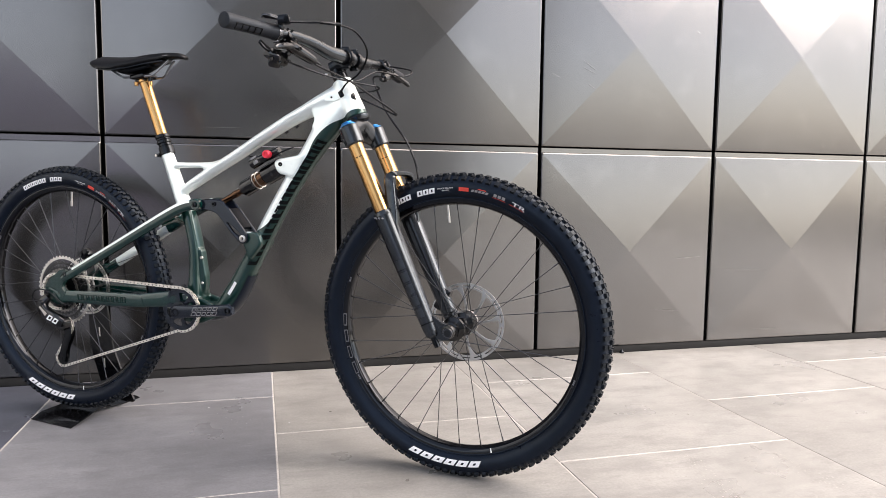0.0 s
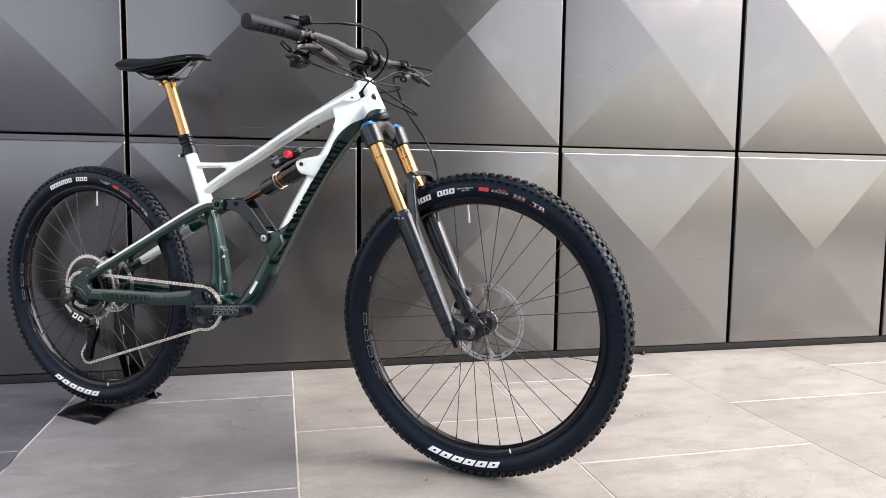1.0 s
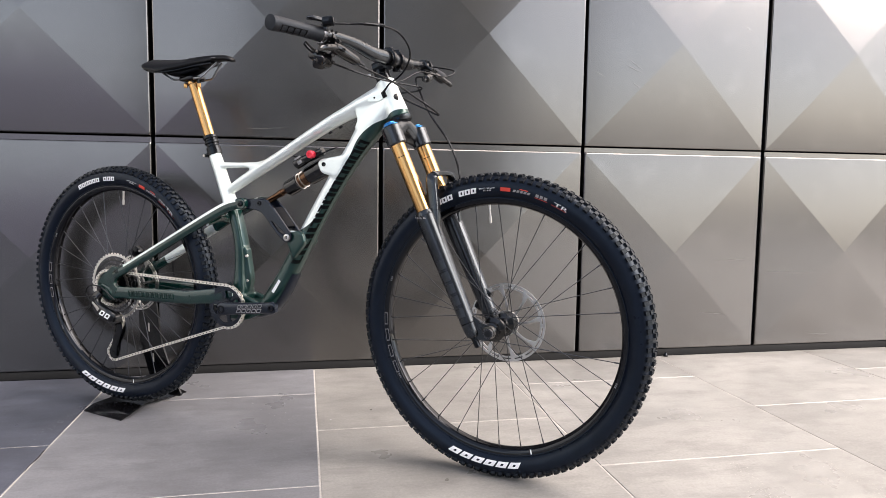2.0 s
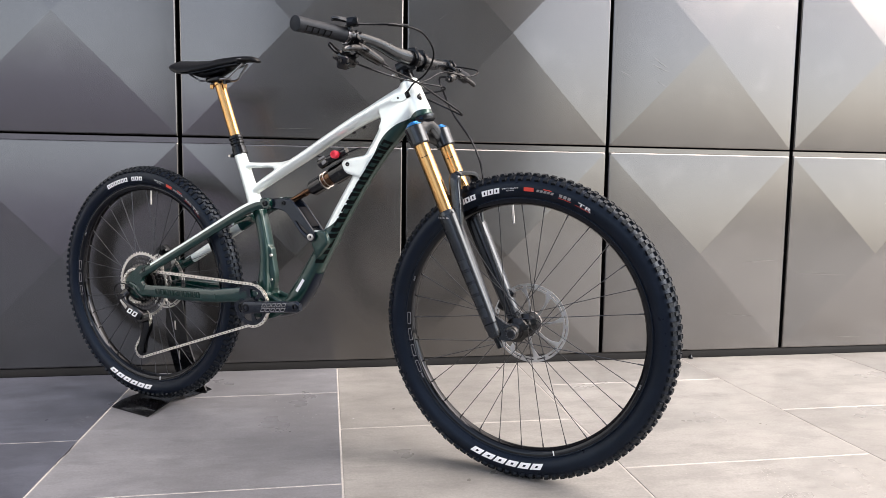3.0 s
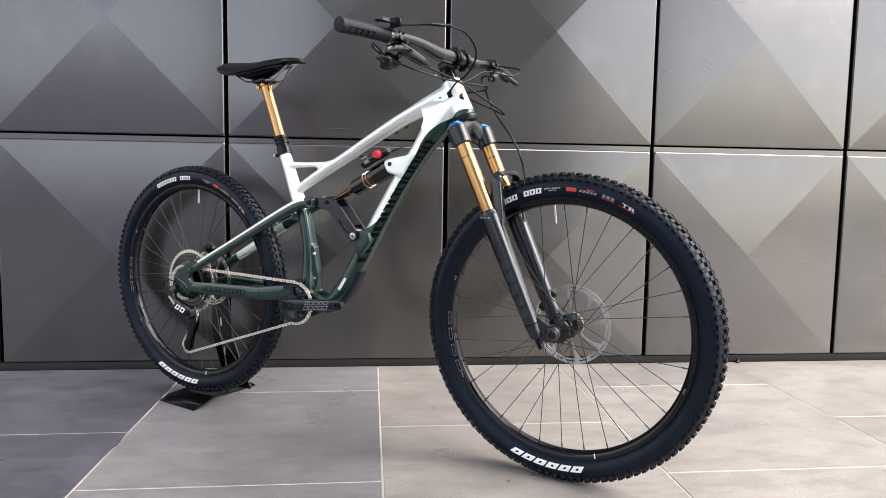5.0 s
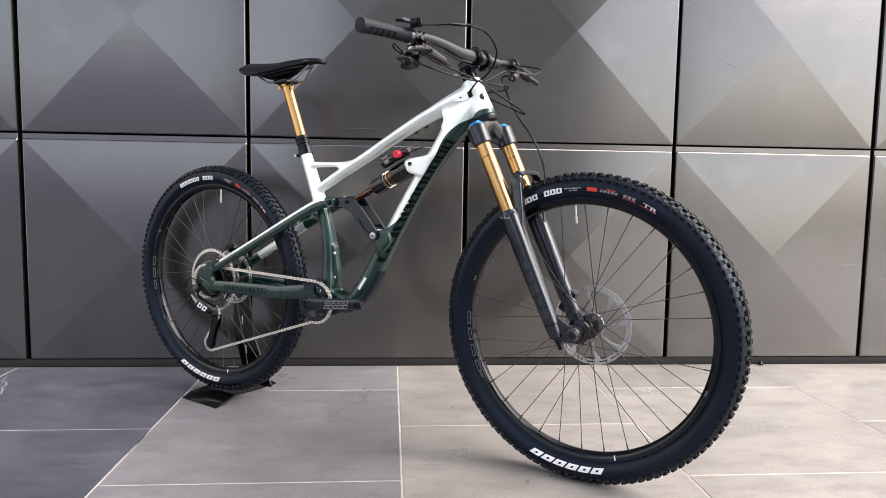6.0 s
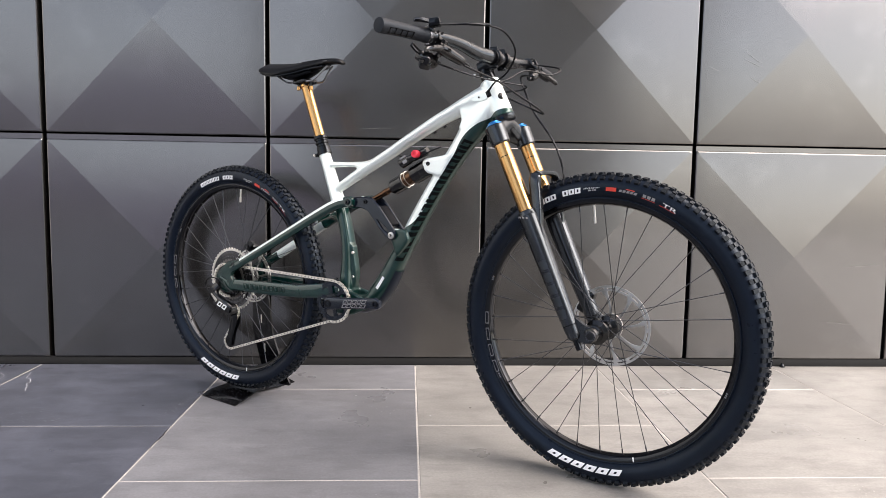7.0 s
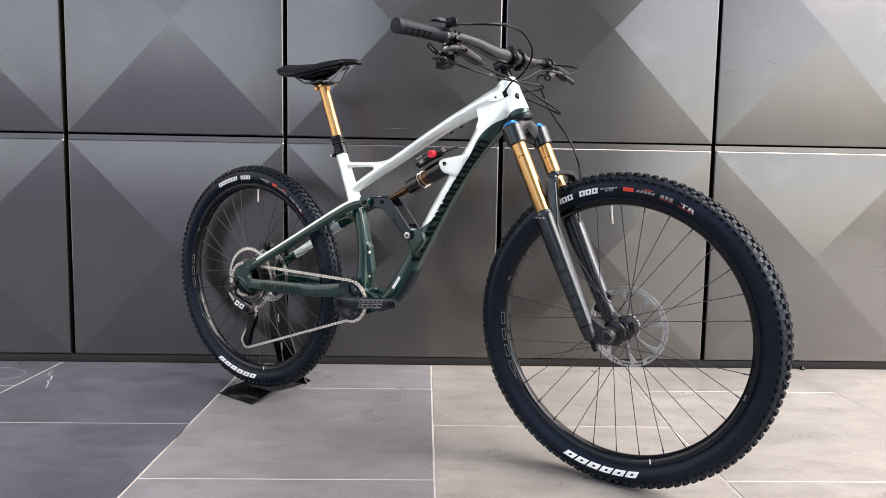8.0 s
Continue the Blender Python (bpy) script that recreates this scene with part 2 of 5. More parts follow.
def wire(bm, points, r, seg=8, steps=6):
    """A round cable through points; its frame is carried along, so it may turn any way."""
    st = [Vector(p) for p in spline(points, steps)]
    t0 = (st[1] - st[0]).normalized()
    s = t0.orthogonal().normalized()
    prev = None
    first = None
    for i, c in enumerate(st):
        t = (st[min(i + 1, len(st) - 1)] - st[max(i - 1, 0)]).normalized()
        s = (s - t * s.dot(t)).normalized()
        up = t.cross(s)
        ring = [bm.verts.new(c + (s * math.cos(2 * math.pi * k / seg) + up * math.sin(2 * math.pi * k / seg)) * r) for k in range(seg)]
        if prev:
            for k in range(seg):
                bm.faces.new((prev[k], prev[(k + 1) % seg], ring[(k + 1) % seg], ring[k]))
        else:
            first = ring
        prev = ring
    bm.faces.new(first[::-1])
    bm.faces.new(prev)


def lathe(bm, profile, seg=32, at=Matrix(), closed=False, mat=0):
    """Turns rows (radius, along y) round the local y axis."""
    rings = []
    for r, y in profile:
        rings.append([bm.verts.new(at @ Vector((r * math.cos(2 * math.pi * k / seg), y, r * math.sin(2 * math.pi * k / seg)))) for k in range(seg)])
    pairs = list(zip(rings, rings[1:])) + ([(rings[-1], rings[0])] if closed else [])
    for a, b in pairs:
        for k in range(seg):
            f = bm.faces.new((a[k], a[(k + 1) % seg], b[(k + 1) % seg], b[k]))
            f.material_index = mat
    if not closed:
        bm.faces.new(rings[0][::-1]).material_index = mat
        bm.faces.new(rings[-1]).material_index = mat


def along(p, q, roll=(0, 0, 1)):
    """A pose at p whose local y runs to q."""
    y = (Vector(q) - Vector(p)).normalized()
    x = y.cross(Vector(roll))
    x = x.normalized() if x.length > 1e-6 else y.orthogonal().normalized()
    z = x.cross(y)
    m = Matrix((x, y, z)).transposed().to_4x4()
    m.translation = p
    return m


def rod(bm, p, q, r, r2=None, seg=16, bevel=0.0, mat=0):
    d = (Vector(q) - Vector(p)).length
    r2 = r if r2 is None else r2
    prof = [(r, 0), (r2, d)] if not bevel else [(r - bevel, 0), (r, bevel), (r2, d - bevel), (r2 - bevel, d)]
    lathe(bm, prof, seg, along(p, q), mat=mat)


def box(bm, m, x, y, z, bevel=0.0, seg=2, mat=0):
    """A box of that size round m's origin, its edges rounded."""
    t = bmesh.new()
    bmesh.ops.create_cube(t, size=1)
    bmesh.ops.scale(t, vec=(x, y, z), verts=t.verts)
    if bevel:
        bmesh.ops.bevel(t, geom=t.edges[:], offset=bevel, segments=seg, affect="EDGES", profile=0.5)
    idx = {v: bm.verts.new(m @ v.co) for v in t.verts}
    for f in t.faces:
        bm.faces.new([idx[v] for v in f.verts]).material_index = mat
    t.free()


def prism(bm, outline, n0, n1, holes=(), mat=0):
    """A plate in the u-w plane between two sideways offsets, its outline given anticlockwise."""
    a = [bm.verts.new((u, n0, w)) for u, w in outline]
    b = [bm.verts.new((u, n1, w)) for u, w in outline]
    bm.faces.new(a).material_index = mat
    bm.faces.new(b[::-1]).material_index = mat
    k = len(outline)
    for i in range(k):
        bm.faces.new((a[(i + 1) % k], a[i], b[i], b[(i + 1) % k])).material_index = mat


def pierced(bm, outer, holes, n0, n1, edge=0.0):
    """A plate in the u-w plane between two sideways offsets, with openings right through it and softened rims."""
    t = bmesh.new()
    loops = []
    for line in (outer, *holes):
        vs = [t.verts.new((u, n0, w)) for u, w in line]
        loops.append(vs)
        for i in range(len(vs)):
            t.edges.new((vs[i], vs[(i + 1) % len(vs)]))
    bmesh.ops.triangle_fill(t, edges=t.edges[:], use_beauty=True)
    far = {v: t.verts.new((v.co.x, n1, v.co.z)) for v in t.verts[:]}
    for f in t.faces[:]:
        t.faces.new([far[v] for v in reversed(f.verts)])
    for vs in loops:
        for i in range(len(vs)):
            a, b = vs[i], vs[(i + 1) % len(vs)]
            t.faces.new((b, a, far[a], far[b]))
    bmesh.ops.recalc_face_normals(t, faces=t.faces[:])
    if edge:
        bmesh.ops.bevel(t, geom=[e for e in t.edges if len(e.link_faces) == 2 and e.calc_face_angle() > 1.2], offset=edge, segments=1, affect="EDGES")
    idx = {v: bm.verts.new(v.co) for v in t.verts}
    for f in t.faces:
        bm.faces.new([idx[v] for v in f.verts])
    t.free()


def rounded(outline, r=0.004, n=4):
    """Rounds the corners of an outline."""
    out, k = [], len(outline)
    for i in range(k):
        p, c, q = (Vector(outline[j % k]) for j in (i - 1, i, i + 1))
        d = min(r, 0.45 * (p - c).length, 0.45 * (q - c).length)
        a, b = c + (p - c).normalized() * d, c + (q - c).normalized() * d
        for j in range(n + 1):
            t = j / n
            out.append(tuple((1 - t) ** 2 * a + 2 * t * (1 - t) * c + t * t * b))
    return out

# ---- setting: ground, paving, facade ----
def sheet(name, m, x, y, mat):
    bm = bmesh.new()
    box(bm, m, x, y, 0.3)
    return part(name, bm, mat)


# unseen beyond the stones; toned dark so the lower panels reflect less
land = sheet("ground", pose(0, 0, -0.180), 400, 400, DARK_GROUND)
tagged(land, "dark ground beyond the paving, unseen, kept dark for facade reflections", "ground", kind="structure")
ground = sheet("pavement", pose(0.39, -4.50, -0.1512), 13.44, 9.0, GROUT)
tagged(ground, "grey stone paving with pale cement in its joints", "pavement", kind="structure")

COL_X, COL_W, ROW_D = 0.033, 0.708, 0.73
PITCH, SEAM_X, SEAM_Z, LOW_Z = 0.8155, 0.2865, 0.866, 0.031

wall = sheet("wall_north", pose(0, 0.172, 2.35, 90), 16.0, 5.2, RECESS)
tagged(wall, "black backing board behind the faceted metal facade", "wall", kind="structure")

bm = bmesh.new()
box(bm, pose(0, 0.012, 0.0142), 16.0, 0.016, 0.0284, 0.001)
tagged(part("baseboard", bm, PLINTH), "low dark grey plinth under the facade panels", "baseboard", kind="structure")
# unseen wall behind the camera, added as a dark zone in facade reflections
bm = bmesh.new()
box(bm, pose(0.90, -7.0, 2.8), 4.4, 0.4, 5.6, 0.02)
south = part("wall_south", bm, UNSEEN_GREY)
tagged(south, "plain pale grey wall behind the camera, unseen, added to shape facade reflections", "wall", kind="structure")
# unseen slab added to keep sun and sky off the near paving
bm = bmesh.new()
box(bm, pose(1.7, -4.4, 3.35), 1.8, 4.8, 0.3, 0.02)
tagged(part("canopy_south", bm, UNSEEN_GREY), "plain grey slab overhead, unseen, added to keep light off the near paving", "canopy", kind="structure")
# wall out of view, added to block low sky light on the left
bm = bmesh.new()
box(bm, pose(-4.2, -1.5, 1.6), 0.3, 3.0, 3.2, 0.02)
west = part("wall_west", bm, UNSEEN_GREY)
tagged(west, "plain grey wall out of view, added to block sky light from the left", "wall", kind="structure")
# far wall out of view, added to tint and dim left panel reflections
bm = bmesh.new()
box(bm, pose(-13.0, -24.0, 1.6), 26.0, 0.5, 3.2, 0.02)
low_wall = part("wall_far", bm, UNSEEN_LILAC)
tagged(low_wall, "plain lilac-grey wall out of view, added to tint the facade reflections", "wall", kind="structure")


# ---- the bicycle: local u forward, n to its left, w up from the rear axle ----
BIKE = Matrix.Translation((-0.5556, -0.3573, 0.3881)) @ Matrix.Rotation(radians(-34.57), 4, "Z") @ Matrix.Rotation(radians(1.1), 4, "X")
bike = new("mountain_bike")
bike.matrix_basis = BIKE
tagged(bike, "pale sage and dark green full-suspension mountain bike with gold fork tubes", "bicycle")

# main frame
bm = bmesh.new()
loft(bm, [(0.376, 0, 0.408, 0.0172), (0.392, 0, 0.366, 0.0178), (0.412, 0, 0.310, 0.019), (0.432, 0, 0.258, 0.021, 0.022)], 20, 6)
loft(bm, [(0.430, 0, 0.266, 0.019, 0.020), (0.446, 0, 0.232, 0.0165, 0.021), (0.459, 0, 0.185, 0.0160, 0.022), (0.468, 0, 0.130, 0.0165, 0.024), (0.468, 0, 0.070, 0.019, 0.027), (0.466, 0, 0.010, 0.026, 0.034), (0.456, 0, -0.02, 0.028, 0.036)], 20, 6, 2.6)
loft(bm, [(0.415, 0, 0.290, 0.012, 0.014), (0.475, 0, 0.325, 0.0145, 0.0165), (0.538, 0, 0.359, 0.0150, 0.018), (0.607, 0, 0.3945, 0.0150, 0.0195),
          (0.674, 0, 0.4315, 0.0152, 0.0205), (0.7645, 0, 0.4790, 0.0165, 0.022), (0.815, 0, 0.5020, 0.0180, 0.0235), (0.850, 0, 0.5165, 0.0215, 0.0250), (0.882, 0, 0.5275, 0.0265, 0.0258), (0.910, 0, 0.5360, 0.0310, 0.0262), (0.936, 0, 0.540, 0.034, 0.0262)], 20, 6, 2.6, keel=0.38)
loft(bm, [(0.392, 0, 0.3705, 0.0090, 0.012), (0.450, 0, 0.3705, 0.0078, 0.011), (0.500, 0, 0.3705, 0.0082, 0.012), (0.535, 0, 0.3680, 0.0130, 0.0150), (0.565, 0, 0.3740, 0.0140, 0.016)], 16, 5, 2.6)
prism(bm, rounded([(0.494, 0.366), (0.509, 0.360), (0.509, 0.350), (0.500, 0.336), (0.530, 0.345), (0.565, 0.372), (0.530, 0.376)], 0.006), 0.0115, -0.0115)
DOWN = [(0.938, 0, 0.522, 0.026, 0.026), (0.894, 0, 0.478, 0.0345, 0.027), (0.842, 0, 0.411, 0.0265, 0.0245), (0.784, 0, 0.332, 0.0243, 0.0232),
        (0.720, 0, 0.234, 0.0240, 0.0232), (0.645, 0, 0.109, 0.0252, 0.0255), (0.592, 0, 0.022, 0.0285, 0.033), (0.545, 0, -0.024, 0.025, 0.036), (0.455, 0, -0.034, 0.024, 0.036)]
loft(bm, DOWN, 20, 7, 2.5)
rod(bm, (0.9230, 0, 0.580), (0.938, 0, 0.545), 0.0255, 0.0265, 28, 0.004)
rod(bm, (0.937, 0, 0.547), (0.965, 0, 0.486), 0.0268, 0.0288, 28, 0.002)
prism(bm, rounded([(0.850, 0.500), (0.856, 0.484), (0.846, 0.462), (0.885, 0.470), (0.945, 0.522), (0.938, 0.552), (0.890, 0.540), (0.855, 0.518)], 0.006, 5)[::-1], -0.0225, 0.0225)
for s in (-1, 1):
    prism(bm, rounded([(0.7365, 0.3775), (0.7395, 0.3620), (0.7520, 0.3480), (0.80, 0.340), (0.83, 0.40), (0.79, 0.393), (0.746, 0.3865)], 0.008), s * 0.014, s * 0.0255)
    prism(bm, rounded([(0.638, 0.188), (0.638, 0.170), (0.648, 0.150), (0.660, 0.118), (0.700, 0.165), (0.690, 0.196), (0.650, 0.198)], 0.010), s * 0.022, s * 0.034)
    prism(bm, rounded([(0.420, 0.000), (0.440, -0.06), (0.50, -0.062), (0.55, -0.04), (0.54, -0.005), (0.48, 0.012), (0.445, 0.012)], 0.012), s * 0.018, s * 0.036)
prism(bm, rounded([(0.476, 0.146), (0.490, 0.140), (0.4965, 0.092), (0.5020, 0.060), (0.499, 0.034), (0.487, 0.006), (0.47, 0.0)], 0.010), -0.0125, 0.0125)
rod(bm, (0.450, -0.046, -0.022), (0.450, 0.046, -0.022), 0.024, None, 24, 0.002)
frame_part = part("frame", bm, FRAME_PAINT, bike, "pale sage carbon frame, dark green below, moulded in one piece", 180)
moulded = frame_part.modifiers.new("moulded", "REMESH")
moulded.mode, moulded.voxel_size, moulded.use_smooth_shade = "VOXEL", 0.0022, True
eased = frame_part.modifiers.new("eased", "SMOOTH")
eased.factor, eased.iterations = 0.5, 20

bm = bmesh.new()
prism(bm, rounded([(0.894, 0.543), (0.888, 0.528), (0.922, 0.528), (0.944, 0.542), (0.942, 0.550), (0.922, 0.547)], 0.006), -0.0270, -0.0215)
part("cable_port_plate", bm, WHITE, frame_part)
for u, w in ((0.8019, 0.4680), (0.7707, 0.4545)):
    bm = bmesh.new()
    box(bm, pose(u, -0.0125, w, 0, -30, 0), 0.0090, 0.0060, 0.0050, 0.001)
    part("cable_clip", bm, PLASTIC, frame_part)
bm = bmesh.new()
box(bm, pose(0.936, -0.0275, 0.5435, 0, -25), 0.012, 0.006, 0.016, 0.002)
part("cable_port", bm, PLASTIC, frame_part)
bm = bmesh.new()
rod(bm, (0.909, -0.0285, 0.5365), (0.909, -0.024, 0.5365), 0.0024, None, 12)
part("screw", bm, PLASTIC, frame_part)
bm = bmesh.new()
rod(bm, (0.9560, -0.0115, 0.5340), (0.9672, -0.0125, 0.5385), 0.0100, None, 24, 0.001)
part("head_badge", bm, GLOSS, frame_part, "round black badge on the head tube")
bm = bmesh.new()
rod(bm, (0.9660, -0.0124, 0.5380), (0.9682, -0.0126, 0.5389), 0.0014, None, 12, 0.0005)
part("screw", bm, SILVER, frame_part)


def decal_on(bm, rows, t0, t1, a0, a1, lift=0.0007, square=2.5, n_t=3, n_a=4, slant=0.0):
    """A patch on a lofted tube between two shares of its length and two angles."""
    st = spline(rows, 7)
    grid = []
    for i in range(n_t + 1):
        line = []
        for j in range(n_a + 1):
            g = radians(a0 + (a1 - a0) * j / n_a)
            s = (t0 + (t1 - t0) * i / n_t + slant * (j / n_a - 0.5)) * (len(st) - 1)
            k = min(int(s), len(st) - 2)
            r = st[k] + (st[k + 1] - st[k]) * (s - k)
            tan = Vector((st[k + 1] - st[k])[:3]).normalized()
            sd = Vector((0, 1, 0))
            up = sd.cross(tan)
            x, y = math.cos(g), math.sin(g)
            x = math.copysign(abs(x) ** (2 / square), x)
            y = math.copysign(abs(y) ** (2 / square), y)
            p = Vector(r[:3]) + sd * (r[4] + lift) * x + up * (r[3] + lift) * y
            line.append(bm.verts.new(p))
        grid.append(line)
    for i in range(n_t):
        for j in range(n_a):
            bm.faces.new((grid[i][j], grid[i + 1][j], grid[i + 1][j + 1], grid[i][j + 1]))


def open_block(bm, rows, s0, s1, a0, a1, stroke, bars, square=2.5, lift=0.0011):
    """A plain hollow block on a tube: two strokes across its ends and two along its sides."""
    ws = (s1 - s0) * stroke
    wa = (a1 - a0) * stroke * bars
    for p in ((s0, s0 + ws, a0, a1), (s1 - ws, s1, a0, a1), (s0 + ws, s1 - ws, a0, a0 + wa), (s0 + ws, s1 - ws, a1 - wa, a1)):
        decal_on(bm, rows, *p, lift, square, 1, 3, slant=-0.010 * abs(p[3] - p[2]) / abs(a1 - a0))


# the maker's name on the down tube, as ten plain dark hollow blocks
bm = bmesh.new()
for i in range(10):
    s = 0.196 + 0.0428 * i
    open_block(bm, DOWN, s, s + 0.0372, 186, 240, 0.30, 0.62)
part("lettering", bm, INK, frame_part, "plain dark blocks of lettering")["kind"] = "stuff"
bm = bmesh.new()
decal_on(bm, DOWN, 0.650, 0.930, 222, 318, 0.0018, 2.5, 16, 8)
part("tube_guard", bm, RUBBER, frame_part, "black plastic guard")
bm = bmesh.new()
decal_on(bm, DOWN, 0.690, 0.745, 172, 183)
part("sticker", bm, PRINT, frame_part, "small white sticker")

# rear triangle
bm = bmesh.new()
for s in (-1, 1):
    loft(bm, [(-0.004, s * 0.073, 0.000, 0.020, 0.007), (0.030, s * 0.072, -0.012, 0.021, 0.008), (0.060, s * 0.068, -0.008, 0.0180, 0.009), (0.200, s * 0.063, -0.0066, 0.0192, 0.010),
              (0.320, s * 0.058, -0.0052, 0.0185, 0.010), (0.330, s * 0.056, -0.004, 0.0195, 0.011), (0.400, s * 0.046, 0.003, 0.0220, 0.011), (0.462, s * 0.036, 0.004, 0.026, 0.008)], 14, 6, 3.6, paint=lambda a, k: 1)
    loft(bm, [(0.050, s * 0.073, 0.044, 0.011, 0.007), (0.075, s * 0.071, 0.0565, 0.013, 0.009), (0.238, s * 0.062, 0.142, 0.0135, 0.010), (0.400, s * 0.052, 0.228, 0.0145, 0.010),
              (0.470, s * 0.048, 0.260, 0.015, 0.010), (0.512, s * 0.046, 0.266, 0.015, 0.008)], 14, 6, 3.2,
         paint=lambda a, k: 0 if ((7 if s < 0 else 8) <= k <= (12 if s < 0 else 13) and 0.22 < a < 0.9) or (s > 0 and 0.25 < a < 0.5) else 1)
    rod(bm, (0.510, s * 0.036, 0.266), (0.510, s * 0.056, 0.266), 0.0155, None, 20, 0.002, 1)
    prism(bm, rounded([(-0.016, 0.018), (-0.010, -0.014), (0.020, -0.026), (0.046, -0.020), (0.062, 0.004), (0.047, 0.020), (0.060, 0.040), (0.080, 0.050), (0.076, 0.068), (0.046, 0.070), (0.0, 0.036)], 0.006), s * 0.066, s * 0.078, mat=1)
loft(bm, [(0.385, -0.050, 0.210, 0.010), (0.392, 0, 0.222, 0.012), (0.385, 0.050, 0.210, 0.010)], 12, 5, side=(0, 0, 1), paint=lambda a, k: 1)
loft(bm, [(0.400, -0.045, -0.010, 0.014), (0.405, 0, -0.006, 0.012), (0.400, 0.045, -0.010, 0.014)], 12, 5, side=(0, 0, 1), paint=lambda a, k: 1)
swing = part("swingarm", bm, [WHITE, GREEN], bike, "dark green rear triangle with pale upper edges", 35)
CS = [(0.060, -0.068, -0.008, 0.0180, 0.009), (0.200, -0.063, -0.0066, 0.0192, 0.010), (0.320, -0.058, -0.0052, 0.0185, 0.010)]
bm = bmesh.new()
for i in range(10):
    open_block(bm, CS, 0.16 + 0.066 * i, 0.16 + 0.066 * i + 0.054, 170, 196, 0.24, 0.7, 3.6, 0.0007)
part("lettering", bm, FAINT_INK, swing, "plain dark blocks of lettering")["kind"] = "stuff"
for u, n, w in ((0.510, -0.0575, 0.266), (0.0640, -0.0790, 0.0570), (0.462, -0.0525, 0.040), (0.4910, -0.0130, 0.118), (0.4920, -0.0130, 0.048)):
    bm = bmesh.new()
    r = 0.0075 if n < -0.05 else 0.004
    lathe(bm, [(r, 0.004), (r, -0.001), (r * 0.8, -0.002), (r * 0.45, -0.002), (r * 0.4, 0.0)], 16, Matrix.Translation((u, n, w)))
    part("pivot_bolt", bm, SILVER if r < 0.005 else BLACK, swing)

# rocker link and shock
bm = bmesh.new()
LINK_EDGE = rounded([(0.496, 0.253), (0.541, 0.251), (0.566, 0.245), (0.588, 0.221), (0.608, 0.197), (0.629, 0.175), (0.645, 0.1645), (0.657, 0.167), (0.663, 0.180), (0.658, 0.194), (0.635, 0.222), (0.606, 0.258), (0.584, 0.2785), (0.552, 0.2815), (0.496, 0.277)], 0.008, 4)
LINK_SLOT = rounded([(0.5995, 0.2200), (0.6060, 0.2190), (0.6420, 0.1905), (0.6360, 0.1840), (0.6180, 0.1960)], 0.0025, 3)
pierced(bm, LINK_EDGE, [LINK_SLOT], -0.0425, -0.033, 0.0022)
pierced(bm, LINK_EDGE, [LINK_SLOT], 0.002, 0.0105, 0.0022)
rocker = part("rocker_link", bm, LINK, bike, "black aluminium suspension link with a long slot", 35)
bm = bmesh.new()
box(bm, pose(0.622, -0.0155, 0.229, 0, 51, 0), 0.066, 0.037, 0.012, 0.003)
part("bridge", bm, SATIN_BLACK, rocker)
for u, w, r, m in ((0.650, 0.179, 0.0095, SILVER), (0.562, 0.268, 0.006, BLACK)):
    bm = bmesh.new()
    lathe(bm, [(r, 0.006), (r, -0.002), (r * 0.85, -0.003), (r * 0.5, -0.003), (r * 0.42, 0.001)], 20, Matrix.Translation((u, -0.0435, w)))
    part("pivot_bolt", bm, m, rocker)

S0, S1 = Vector((0.556, 0, 0.271)), Vector((0.760, 0, 0.374))
at_s = lambda t: S0.lerp(S1, t)
bm = bmesh.new()
rod(bm, at_s(0.68), at_s(0.94), 0.0252, None, 28, 0.004)
rod(bm, at_s(0.80), at_s(0.83), 0.0258, None, 28, 0.001)
rod(bm, at_s(0.35), at_s(0.545), 0.0216, None, 28, 0.003)
rod(bm, at_s(0.33), at_s(0.36), 0.0165, None, 24, 0.002)
rod(bm, at_s(0.90), at_s(1.0), 0.0120, None, 16, 0.002)
shock = part("rear_shock", bm, GLOSS, bike, "black air shock with a brown shaft")
bm = bmesh.new()
rod(bm, at_s(-0.02), at_s(0.38), 0.0085, None, 20)
rod(bm, at_s(0.20), at_s(0.26), 0.0100, None, 20, 0.001)
part("shock_shaft", bm, BRONZE, shock)
bm = bmesh.new()
rod(bm, at_s(0.54), at_s(0.70), 0.0196, None, 28)
part("air_sleeve", bm, BRONZE, shock, "brown coated sleeve")
for t in (0.550, 0.600):
    bm = bmesh.new()
    lathe(bm, [(0.0200, 0), (0.0228, 0.0004), (0.0228, 0.0016), (0.0200, 0.002)], 28, along(at_s(t), S1), closed=True)
    part("travel_ring", bm, SILVER, shock)
bm = bmesh.new()
rod(bm, (0.672, -0.026, 0.372), (0.700, -0.026, 0.386), 0.0135, None, 20, 0.002)
rod(bm, (0.698, -0.026, 0.385), (0.755, -0.022, 0.408), 0.0115, None, 20, 0.002)
part("reservoir", bm, GLOSS, shock)
bm = bmesh.new()
lathe(bm, [(0.0095, 0.006), (0.0105, 0.0), (0.0100, -0.009), (0.0088, -0.0105), (0.0050, -0.0105), (0.0045, -0.0080)], 24, Matrix.Translation((0.730, -0.040, 0.398)))
part("knob", bm, RED, shock, "red anodised knob")
bm = bmesh.new()
box(bm, pose(0.693, -0.0395, 0.378, 0, -27), 0.014, 0.001, 0.009, 0.0003)
box(bm, pose(0.686, -0.0395, 0.389, 0, -27), 0.020, 0.001, 0.005, 0.0003)
pieces("print_block", bm, PRINT_GREY, shock)
bm = bmesh.new()
lathe(bm, [(0.0055, 0.006), (0.0055, -0.001), (0.003, -0.001), (0.0028, 0.001)], 16, Matrix.Translation((0.758, -0.0265, 0.373)))
